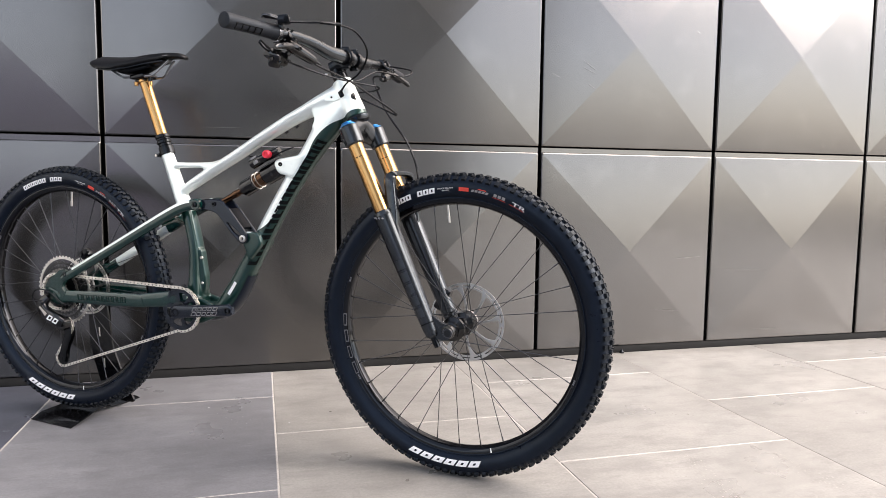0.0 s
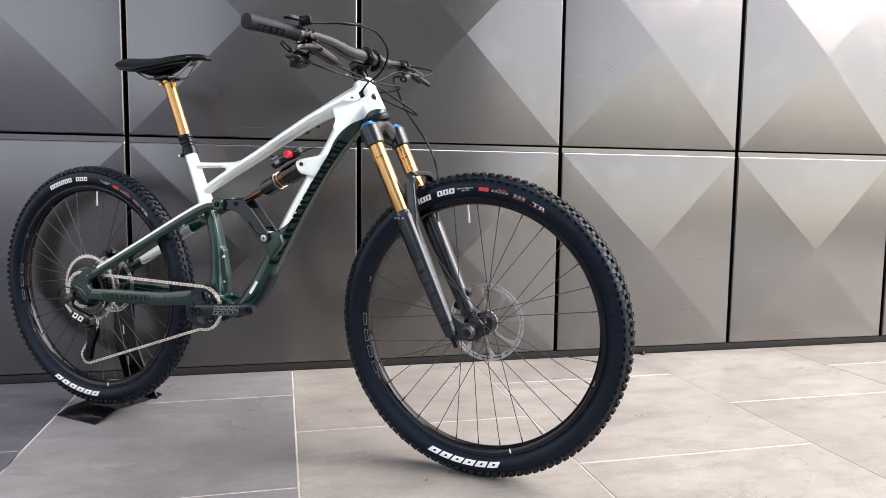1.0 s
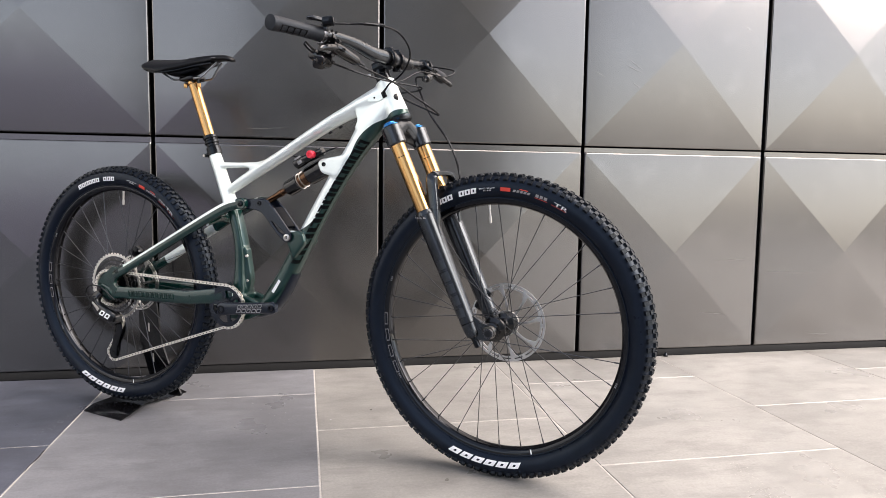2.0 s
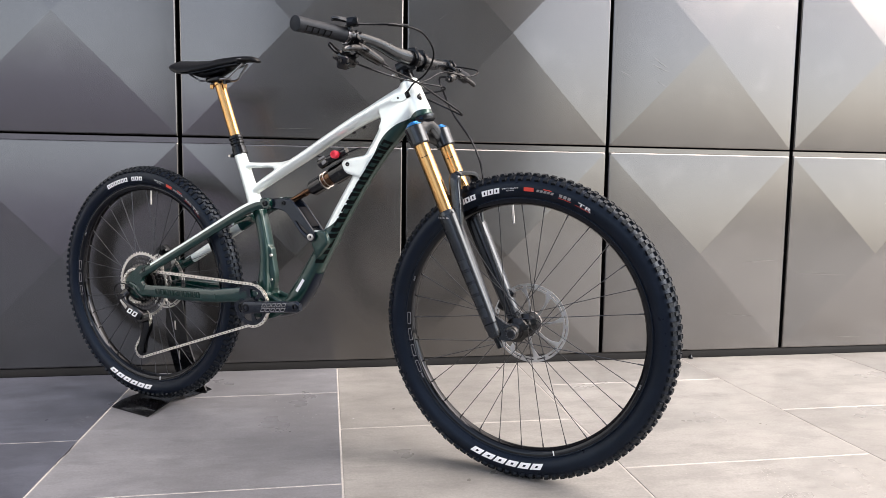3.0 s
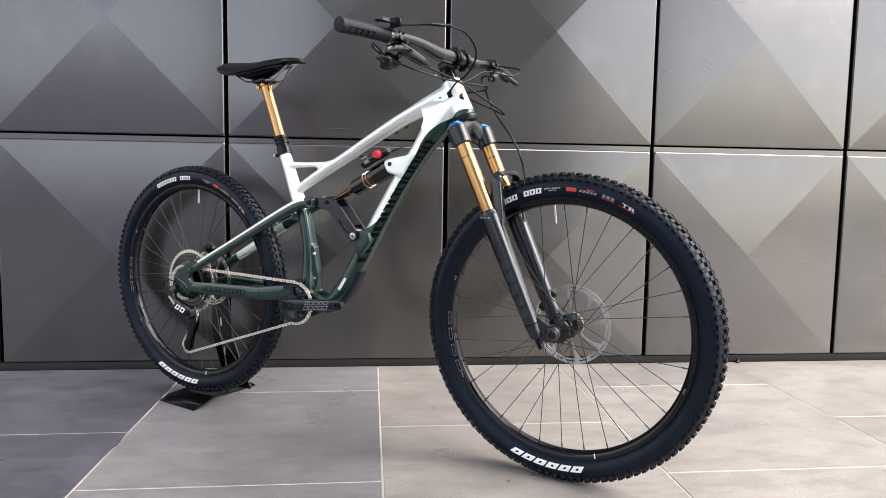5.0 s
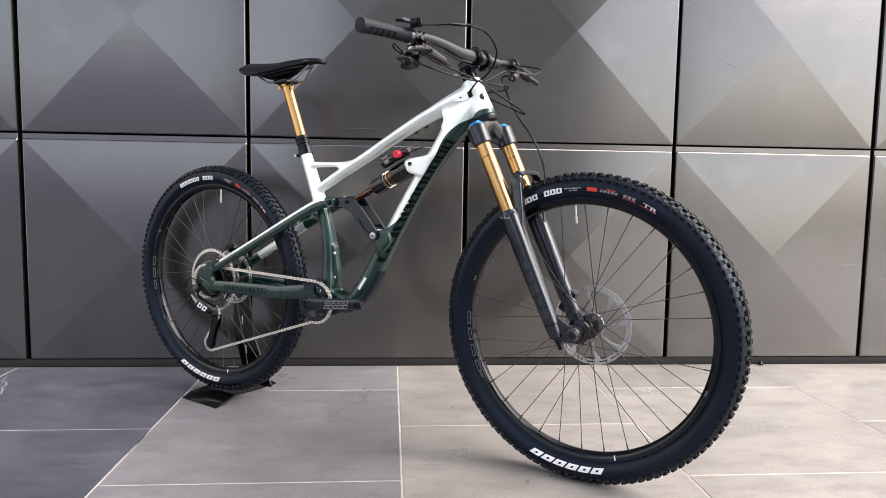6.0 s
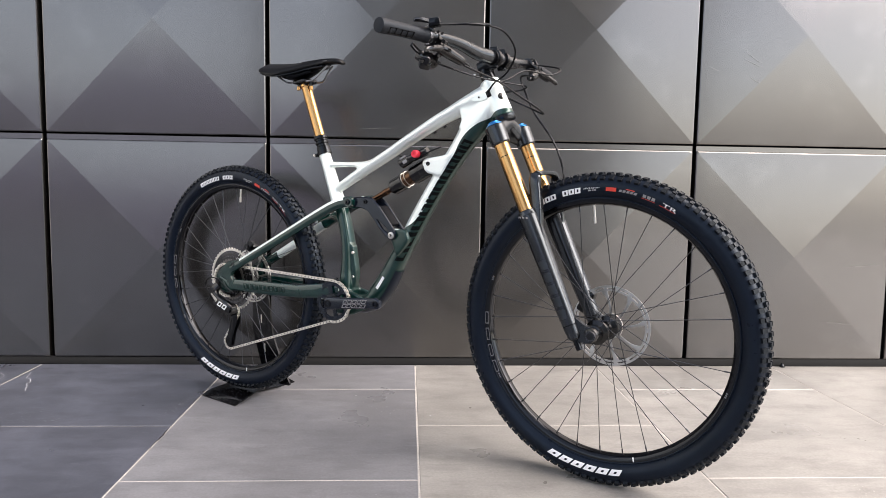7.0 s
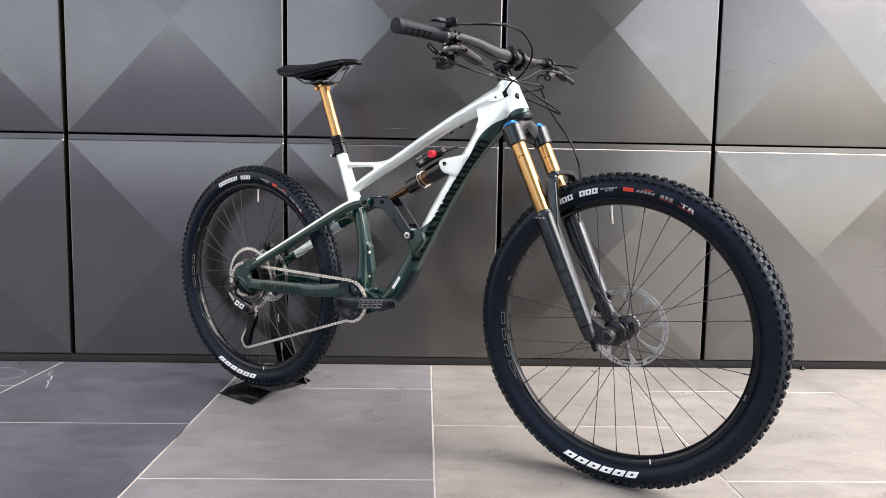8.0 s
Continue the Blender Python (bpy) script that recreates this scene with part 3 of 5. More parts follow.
part("pivot_bolt", bm, BLACK, shock)

# seat post and saddle
P0, P1 = Vector((0.3765, 0, 0.412)), Vector((0.3065, 0, 0.612))
at_p = lambda t: P0.lerp(P1, t)
bm = bmesh.new()
rod(bm, at_p(-0.1), at_p(0.97), 0.0150, None, 28)
post = part("seatpost", bm, GOLD, bike, "gold coated dropper seat post")
bm = bmesh.new()
for a, b, r in ((-0.03, 0.05, 0.0200), (0.05, 0.09, 0.0170), (0.09, 0.13, 0.0195), (0.13, 0.16, 0.0178), (0.16, 0.205, 0.0200)):
    rod(bm, at_p(a), at_p(b), r, None, 28, 0.0015)
part("seal_collar", bm, BLACK, post, "black ribbed collar")
bm = bmesh.new()
rod(bm, at_p(-0.06), at_p(-0.01), 0.0205, None, 28, 0.001)
box(bm, pose(0.357, -0.006, 0.398, 0, -19), 0.010, 0.014, 0.010, 0.002)
part("seat_clamp", bm, BLACK, post)
bm = bmesh.new()
rod(bm, (0.352, -0.016, 0.397), (0.352, -0.010, 0.397), 0.0035, None, 12)
part("clamp_bolt", bm, SILVER, post)
bm = bmesh.new()
rod(bm, at_p(0.925), at_p(0.972), 0.0172, None, 24, 0.002)
for u, n in ((0.2925, -0.013), (0.337, -0.008)):
    rod(bm, (u, n, 0.588), (u, n, 0.600), 0.0055, None, 12, 0.001)
part("saddle_clamp", bm, GOLD, post, "gold saddle clamp")
bm = bmesh.new()
box(bm, pose(0.307, 0, 0.6125, 0, -4), 0.050, 0.056, 0.012, 0.004)
box(bm, pose(0.307, 0, 0.6040, 0, -8), 0.034, 0.030, 0.010, 0.003)
for u in (0.290, 0.334):
    rod(bm, (u, -0.008, 0.596), (u, -0.008, 0.620), 0.0042, None, 12, 0.001)
part("rail_clamp", bm, BLACK, post, "black clamp round the saddle rails")

SAD = [(0.160, 0, 0.667, 0.003, 0.034), (0.172, 0, 0.666, 0.0075, 0.055), (0.205, 0, 0.661, 0.0105, 0.066), (0.245, 0, 0.657, 0.0120, 0.064), (0.290, 0, 0.657, 0.0115, 0.048),
       (0.340, 0, 0.662, 0.0100, 0.031), (0.390, 0, 0.6655, 0.0085, 0.021), (0.430, 0, 0.6640, 0.0075, 0.018), (0.447, 0, 0.6590, 0.0060, 0.014), (0.454, 0, 0.6560, 0.0030, 0.008)]
bm = bmesh.new()
loft(bm, SAD, 24, 6, 2.6)
for v in bm.verts:
    v.co.z -= 4.6 * v.co.y ** 2 + (0.004 if abs(v.co.y) > 0.02 else 0)
saddle = part("saddle", bm, LEATHER, bike, "slim black saddle with bare edges", 60)
bm = bmesh.new()
loft(bm, [(u, n, w - 0.0105, a * 0.75, b * 0.90) for u, n, w, a, b in SAD[1:-3]], 20, 6, 2.6)
for v in bm.verts:
    v.co.z -= 4.6 * v.co.y ** 2 + 0.002
loft(bm, [(0.232, 0, 0.636, 0.008, 0.040), (0.262, 0, 0.632, 0.012, 0.036), (0.300, 0, 0.634, 0.012, 0.028), (0.345, 0, 0.644, 0.008, 0.018)], 16, 5, 3)
part("saddle_shell", bm, PLASTIC, saddle)
for s in (-1, 1):
    bm = bmesh.new()
    wire(bm, [(0.216, s * 0.034, 0.640), (0.232, s * 0.029, 0.627), (0.254, s * 0.023, 0.6130), (0.268, s * 0.022, 0.6110), (0.342, s * 0.022, 0.6120), (0.362, s * 0.020, 0.6165), (0.380, s * 0.015, 0.633), (0.404, s * 0.010, 0.653)], 0.0029, 8)
    part("saddle_rail", bm, RAIL, saddle)
bm = bmesh.new()
box(bm, pose(0.400, -0.0195, 0.664, 25, 0, 3), 0.016, 0.0006, 0.0035)
part("print_block", bm, PRINT_GREY, saddle)

# ---- wheels ----
TC, TR = 0.3375, 0.0290


def lettering(text, height):
    """Flat outlines of some letters in the built-in font: points and faces."""
    cu = bpy.data.curves.new("letters", "FONT")
    cu.body, cu.size = text, height / 0.72
    ob = bpy.data.objects.new("letters", cu)
    me = bpy.data.meshes.new_from_object(ob)
    pts, faces = [tuple(v.co[:2]) for v in me.vertices], [tuple(p.vertices) for p in me.polygons]
    bpy.data.objects.remove(ob)
    bpy.data.curves.remove(cu)
    bpy.data.meshes.remove(me)
    return pts, faces


def on_sidewall(theta, r, lift=0.0005):
    n = math.sqrt(max(TR ** 2 - (r - TC) ** 2, 1e-8)) + lift
    return Vector((r * math.cos(theta), -n, r * math.sin(theta)))


def tyre_block(bm, t0, t1, r0, r1, slant=0.0, lift=0.0005):
    """A plain block on the near sidewall from angle t0 clockwise to t1 (degrees)."""
    g = [[bm.verts.new(on_sidewall(radians(t0 + (t1 - t0) * i / 3 - slant * (j / 2 - 0.5)), r0 + (r1 - r0) * j / 2, lift)) for j in range(3)] for i in range(4)]
    for i in range(3):
        for j in range(2):
            bm.faces.new((g[i][j], g[i + 1][j], g[i + 1][j + 1], g[i][j + 1]))


def tyre_frame(bm, t0, t1, r0, r1, slant, stroke, bar, lift=0.0006):
    """A plain hollow block on the near sidewall, in one piece, closed all round."""
    def at(x, y):
        r = r0 + (r1 - r0) * y
        return bm.verts.new(on_sidewall(radians(t0 + (t1 - t0) * x - slant * (y - 0.5)), r, lift))
    xs, ys = (0, stroke, 0.5, 1 - stroke, 1), (0, bar, 0.5, 1 - bar, 1)
    g = [[at(x, y) for y in ys] for x in xs]
    for i in range(4):
        for j in range(4):
            if i in (0, 3) or j in (0, 3):
                bm.faces.new((g[i][j], g[i + 1][j], g[i + 1][j + 1], g[i][j + 1]))
    bmesh.ops.delete(bm, geom=[g[2][2]], context="VERTS")


def tyre_text(bm, text, t0, t1, r, height, lift=0.0007):
    pts, faces = lettering(text, height)
    w = max(p[0] for p in pts)
    vs = [bm.verts.new(on_sidewall(radians(t0 + (t1 - t0) * x / w), r + y, lift)) for x, y in pts]
    for f in faces:
        bm.faces.new([vs[i] for i in f])


def knob_box(bm, g, a, length, width, tall, base):
    """A tread block at angle g round the wheel and a across the tyre."""
    m = Matrix.Rotation(-g, 4, "Y") @ Matrix.Translation((TC, 0, 0)) @ Matrix.Rotation(a, 4, "Z") @ Matrix.Translation((TR + base, 0, 0))
    c = []
    for x, k in ((-0.003, 1.12), (tall, 0.9)):
        for y, z in ((-1, -1), (1, -1), (1, 1), (-1, 1)):
            c.append(bm.verts.new(m @ Vector((x, y * width / 2 * k, z * length / 2 * k))))
    for f in ((7, 6, 5, 4), (0, 1, 5, 4), (1, 2, 6, 5), (2, 3, 7, 6), (3, 0, 4, 7)):
        bm.faces.new([c[i] for i in f])


def wheel(name, at, rotor_r, rear):
    bm = bmesh.new()
    if rear:
        lathe(bm, [(0.010, -0.074), (0.016, -0.070), (0.017, -0.030), (0.029, -0.026), (0.029, -0.022), (0.016, -0.018), (0.014, 0), (0.016, 0.026), (0.030, 0.030), (0.030, 0.034), (0.020, 0.038), (0.019, 0.056), (0.010, 0.070)], 28)
    else:
        lathe(bm, [(0.0085, -0.073), (0.0085, -0.070), (0.015, -0.069), (0.0165, -0.066), (0.0165, -0.054), (0.0205, -0.052), (0.0205, -0.040), (0.029, -0.034), (0.030, -0.027), (0.019, -0.021), (0.015, 0),
                   (0.018, 0.020), (0.029, 0.026), (0.029, 0.030), (0.022, 0.034), (0.022, 0.050), (0.010, 0.066)], 28)
    hub = part(name, bm, GLOSS, bike, "black wheel with a knobbly tyre and thin black spokes", 30, at)
    # tyre casing
    prof = []
    for k in range(25):
        a = radians(-143 + 286 * k / 24)
        prof.append((TC + TR * math.cos(a), TR * math.sin(a)))
    bm = bmesh.new()
    bead = [(0.3138, 0.0184), (0.3124, 0.0188), (0.3110, 0.0176), (0.3098, 0.0158)]
    lathe(bm, prof + bead + [(r, -n) for r, n in bead[::-1]], 120, closed=True)
    tyre = part("tyre", bm, RUBBER, hub, "black rubber tyre with plain sidewalls", 60)
    bm = bmesh.new()
    rng = random.Random(5 if rear else 4)
    count = 110
    for i in range(count):
        g = 2 * math.pi * i / count
        h = math.pi / count
        for s in (-1, 1):
            j = lambda d: d * rng.uniform(-0.04, 0.04)
            knob_box(bm, g + h + j(h), s * radians(50 if i % 2 else 47), 0.0104, 0.0095 if i % 2 else 0.0118, 0.0054, 0)
            knob_box(bm, g + j(h), s * radians(14 if i % 2 else 11), 0.0104, 0.0090, 0.0050, 0)
            knob_box(bm, g + h + j(h), s * radians(29), 0.0090, 0.0068, 0.0036, 0)
    part("tread", bm, TREAD, hub, "black rubber tread blocks", 30)["kind"] = "stuff"
    # rim: deep black section
    bm = bmesh.new()
    lathe(bm, [(0.3118, -0.0158), (0.3108, -0.0172), (0.3070, -0.0170), (0.3010, -0.0152), (0.2968, -0.0098), (0.2952, 0), (0.2968, 0.0098), (0.3010, 0.0152), (0.3070, 0.0170), (0.3108, 0.0172), (0.3118, 0.0158), (0.3080, 0)], 96, closed=True)
    rim = part("rim", bm, RIM, hub, "glossy black rim", 50)
    # spokes, two crossing each flange side
    half = 16
    meshes = []
    for s, lead in ((-1, 1), (-1, -1), (1, 1), (1, -1)):
        bm = bmesh.new()
        fl = 0.0275
        y = s * ((0.024 if s < 0 else 0.032) if rear else (0.030 if s < 0 else 0.028))
        a = radians(72) * lead
        p, q = Vector((fl * math.cos(a), y, fl * math.sin(a))), Vector((0.2962, s * 0.002, 0))
        rod(bm, p, q, 0.00095, None, 6)
        rod(bm, q.lerp(p, 0.045), q, 0.0019, 0.0017, 8)
        meshes.append(part("spoke", bm, SPOKE, hub).data)
        bpy.data.objects.remove(bpy.data.objects["spoke"])
    for i in range(32):
        ob = new("spoke", meshes[(0 if i % 2 else 2) + (1 if ((i + 1) // 2) % 2 == 0 else 0)])
        ob.parent = hub
        ob.matrix_basis = Matrix.Rotation(-2 * math.pi * (i + 0.09) / 32, 4, "Y")
    # brake disc on the far side
    bm = bmesh.new()
    y0, th = 0.057, 0.0018
    R = rotor_r
    for a, b in ((R - 0.0052, R), (R - 0.0130, R - 0.0085)):
        lathe(bm, [(a, y0), (b, y0), (b, y0 + th), (a, y0 + th)], 72, closed=True)
    for i in range(18):
        box(bm, Matrix.Rotation(-2 * math.pi * i / 18, 4, "Y") @ pose(R - 0.0068, y0 + th / 2, 0, 0, -20), 0.0060, th * 0.9, 0.0085)
    for i in range(8):
        g = 2 * math.pi * i / 8
        loft(bm, [(r * math.cos(g + a), y0 + th / 2, r * math.sin(g + a), h, th / 2) for r, a, h in ((0.026, 0.0, 0.0042), (0.045, 0.06, 0.0030), (0.066, 0.13, 0.0034), (R - 0.018, 0.19, 0.0062), (R - 0.0105, 0.22, 0.0085))], 8, 4, 4)
    lathe(bm, [(0.018, y0 - 0.003), (0.031, y0 - 0.003), (0.031, y0 + 0.003), (0.018, y0 + 0.003)], 32, closed=True)
    part("brake_disc", bm, DISC_STEEL, hub, "slotted steel brake disc", 30)
    # valve
    bm = bmesh.new()
    vg = radians(86 if rear else 95.5)
    d = Vector((math.cos(vg), 0, math.sin(vg)))
    rod(bm, d * 0.2962, d * 0.262, 0.0028, None, 10)
    rod(bm, d * 0.268, d * 0.252, 0.0036, 0.003, 10)
    part("valve", bm, SILVER, hub)
    # print on the sidewall: the maker's and model names as plain blocks, the size as letters
    sh = 3.0 if rear else 0.0
    bm = bmesh.new()
    for i in range(6):
        t = (-87.2 if rear else -78.0) - i * 5.45
        tyre_frame(bm, t, t - 4.6, 0.3248, 0.3388, 1.6, 0.38, 0.32)
    first = 114.6 if rear else 126.0
    for i in range(10):
        if i == 6:
            continue
        t = first - i * 2.75
        tyre_frame(bm, t, t - 2.45, 0.3262, 0.3386, 0.4, 0.36, 0.24)
    pieces("lettering_block", bm, PRINT, hub)
    base = 78.6 if rear else 97.6
    bm = bmesh.new()
    tyre_text(bm, "29X2.40WT" if rear else "29X2.50WT", base, base - 7.0, 0.3335, 0.0032)
    tyre_text(bm, "50 PSI", base - 1.8, base - 5.2, 0.3285, 0.0032)
    tyre_text(bm, "TR", base - 32.3 + sh * 0.9, base - 38.5 + sh * 0.9, 0.3285, 0.0085, 0.0010)
    part("size_lettering", bm, PRINT, hub)["kind"] = "stuff"
    bm = bmesh.new()
    b2 = base - 9.4 + sh * 0.2
    tyre_block(bm, b2, b2 - 4.2, 0.3285, 0.3375)
    tyre_block(bm, b2 - 8, b2 - 11.5, 0.3365, 0.3385)
    tyre_block(bm, b2 - 14.6, b2 - 20.2, 0.3275, 0.3285)
    tyre_block(bm, b2 - 22.0, b2 - 28.6, 0.3270, 0.3280)
    pieces("red_block", bm, PRINT_RED, hub)
    bm = bmesh.new()
    for i in range(5):
        tyre_block(bm, b2 - 5.4 - 1.5 * i, b2 - 6.5 - 1.5 * i, 0.3295, 0.3350, 0.4)
    for i in range(3):
        tyre_block(bm, b2 - 14.9 - 1.8 * i, b2 - 16.2 - 1.8 * i, 0.3300, 0.3370)
    pieces("white_block", bm, PRINT_GREY, hub)
    bm = bmesh.new()
    for g in ((-151, -20, 160) if not rear else (-150, -25, 150)):
        for j in range(3):
            a = radians(g + j * 0.85)
            m = Matrix.Rotation(-a, 4, "Y") @ pose(0.3045, -0.01685, 0, 0, 0, -14)
            box(bm, m, 0.0042, 0.0004, 0.0030)
    for g in ((-179, -171, -163, -155) if not rear else (172, 180, -172)):
        for dr, dg, lr, lg in ((0.0035, 0, 0.0012, 0.030), (-0.0035, 0, 0.0012, 0.030), (0, 2.75, 0.0080, 0.0022), (0, -2.75, 0.0080, 0.0022)):
            m = Matrix.Rotation(-radians(g + dg), 4, "Y") @ pose(0.3045 + dr, -0.01680 - 0.27 * dr, 0, 0, 0, -15)
            box(bm, m, lr, 0.0005, lg)
    pieces("rim_print_block", bm, RIM_PRINT, hub)
    bm = bmesh.new()
    box(bm, Matrix.Rotation(-radians(-81.6 if rear else -72.2), 4, "Y") @ pose(0.3045, -0.0171, 0, 0, 0, -15), 0.011, 0.0005, 0.0030)
    part("rim_mark", bm, PRINT, hub, "small white mark")
    return hub


FRONT = Matrix.Translation((1.2333, -0.0027, -0.0169)) @ Matrix.Rotation(radians(-2.7), 4, "Z")
wheel("front_wheel", FRONT, 0.0985, False)
wheel("rear_wheel", Matrix.Diagonal((0.991, 0.97, 0.991, 1)), 0.0900, True)

# ---- fork ----
FK = lambda w, n=0.063: Vector((1.192 + 0.07 * n - 0.447 * (w + 0.020), n, w))
bm = bmesh.new()
for s in (-1, 1):
    a, b = FK(0.462, s * 0.063), FK(0.418, s * 0.063)
    rod(bm, a, b, 0.0245, 0.0235, 28, 0.003)
loft(bm, [(0.972, -0.066, 0.438, 0.020, 0.018), (0.970, -0.040, 0.451, 0.0235, 0.021), (0.966, 0, 0.469, 0.019, 0.024), (0.974, 0.040, 0.451, 0.0235, 0.021), (0.981, 0.066, 0.438, 0.020, 0.018)], 16, 6, 2.8, side=(1, 0, 0))
rod(bm, (0.967, 0, 0.490), (0.971, 0, 0.478), 0.0285, 0.027, 28, 0.001)
fork = part("fork", bm, MATT, bike, "black suspension fork with gold stanchions", 40)
for s in (-1, 1):
    bm = bmesh.new()
    rod(bm, FK(0.420, s * 0.063), FK(0.235, s * 0.063), 0.0180, None, 32)
    part("stanchion", bm, GOLD, fork, "gold coated stanchion")
    TUBE = [(*FK(0.420, s * 0.063), 0.0180, 0.0180), (*FK(0.235, s * 0.063), 0.0180, 0.0180)]
    for a0, n0 in ((168, 4), (196, 5)):
        bm = bmesh.new()
        decal_on(bm, TUBE, 0.165, 0.175, a0, a0 + 5 * n0, 0.0004, 2.0, 1, 4)
        part("stanchion_print", bm, INK, fork)
    bm = bmesh.new()
    lathe(bm, [(0.0190, 0), (0.0205, 0.001), (0.0205, 0.0055), (0.0175, 0.008), (0.0150, 0.0085), (0.0140, 0.0125), (0.006, 0.0130)], 20, along(FK(0.459, s * 0.063), FK(0.48, s * 0.063)))
    part("top_cap", bm, BLUE, fork, "blue anodised cap")
    bm = bmesh.new()
    rod(bm, FK(0.262, s * 0.063), FK(0.248, s * 0.063), 0.0225, 0.0235, 28, 0.002)
    rod(bm, FK(0.252, s * 0.063), FK(0.180, s * 0.0635), 0.0245, 0.0235, 28, 0.002)
    rod(bm, FK(0.185, s * 0.0635), FK(0.000, s * 0.0645), 0.0235, 0.0190, 28, 0.002)
    rod(bm, FK(0.003, s * 0.0645), FK(-0.032, s * 0.0645), 0.0190, 0.0165, 28, 0.004)
    prism(bm, rounded([(1.178, -0.018), (1.196, -0.036), (1.230, -0.037), (1.246, -0.022), (1.240, -0.002), (1.215, 0.003), (1.186, 0.024)], 0.01), s * 0.056, s * 0.069)
    leg = part("lower_leg", bm, MATT, fork, "matt black fork leg", 40)
    bm = bmesh.new()
    rod(bm, FK(-0.030, s * 0.0645), FK(-0.056, s * 0.0645), 0.0085, 0.0075, 16, 0.001)
    part("adjuster", bm, BLACK, fork)
bm = bmesh.new()
loft(bm, [(*FK(0.195, -0.062), 0.013, 0.012), (1.086, -0.057, 0.258, 0.0150, 0.011), (1.080, -0.053, 0.305, 0.0140, 0.0095), (1.076, -0.051, 0.334, 0.0135, 0.0090), (1.077, -0.040, 0.348, 0.0120, 0.0075), (1.080, 0, 0.351, 0.0095, 0.0060),
          (1.084, 0.040, 0.348, 0.0105, 0.0065), (1.086, 0.051, 0.334, 0.0115, 0.0065), (1.088, 0.053, 0.305, 0.0115, 0.0065), (1.094, 0.057, 0.258, 0.0125, 0.008), (*FK(0.195, 0.062), 0.013, 0.012)], 14, 5, 4, side=(0, 1, 0.7))
part("fork_arch", bm, MATT, fork, "hollow black arch over the tyre", 40)
bm = bmesh.new()
rod(bm, (1.2333, -0.082, -0.0169), (1.2333, -0.056, -0.0169), 0.0115, None, 24, 0.002)
part("axle_head", bm, GLOSS, fork)
bm = bmesh.new()
lathe(bm, [(0.0085, -0.0006), (0.0122, -0.0006), (0.0128, 0.0030), (0.0085, 0.0030)], 28, Matrix.Translation((1.2333, -0.0826, -0.0169)), closed=True)
part("axle_ring", bm, STEEL_GREY, fork)
for k in range(12):
    g = 2 * math.pi * k / 12
    bm = bmesh.new()
    box(bm, Matrix.Translation((1.2333 + 0.0106 * math.cos(g), -0.0836, -0.0169 + 0.0106 * math.sin(g))), 0.0022, 0.0014, 0.0022)
    part("notch", bm, PLASTIC, fork)
bm = bmesh.new()
box(bm, pose(1.170, 0.066, 0.035, 0, 25, 0), 0.030, 0.026, 0.060, 0.008)
part("front_caliper", bm, BLACK, fork)
bm = bmesh.new()
LEG = [(*FK(0.185, -0.0635), 0.0235, 0.0235), (*FK(0.0, -0.0645), 0.0190, 0.0190)]
for k in range(5):
    decal_on(bm, LEG, 0.20 + 0.15 * k, 0.31 + 0.15 * k, 150, 205, 0.0005, 2.0, 2, 5)
pieces("lettering_block", bm, LEG_PRINT, fork)
bm = bmesh.new()
for k in range(4):
    box(bm, Matrix.Translation(FK(0.250, -0.063)) @ pose(0, 0, 0, 0, 0, -50 + 22 * k) @ pose(0, -0.0249, -0.004, 0, 24), 0.006, 0.0005, 0.0035)
pieces("print_block", bm, PRINT_GREY, fork)

# ---- cockpit ----
BAR = [(0.876, -0.390, 0.6505), (0.886, -0.330, 0.6510), (0.899, -0.255, 0.6510), (0.909, -0.205, 0.6520), (0.918, -0.140, 0.6480), (0.930, -0.075, 0.6350), (0.939, -0.030, 0.6320), (0.946, 0.030, 0.6305),
       (0.944, 0.080, 0.632), (0.934, 0.140, 0.640), (0.925, 0.200, 0.6465), (0.922, 0.255, 0.647), (0.916, 0.330, 0.642), (0.910, 0.390, 0.636)]
RAD = [0.0111] * 3 + [0.0115, 0.0135, 0.0165, 0.0175, 0.0175, 0.0165, 0.0135, 0.0115] + [0.0111] * 3
bm = bmesh.new()
loft(bm, [(*p, r, r) for p, r in zip(BAR, RAD)], 20, 6, side=(0, 0, 1))
bar = part("handlebar", bm, MATT, bike, "matt black riser handlebar", 50)
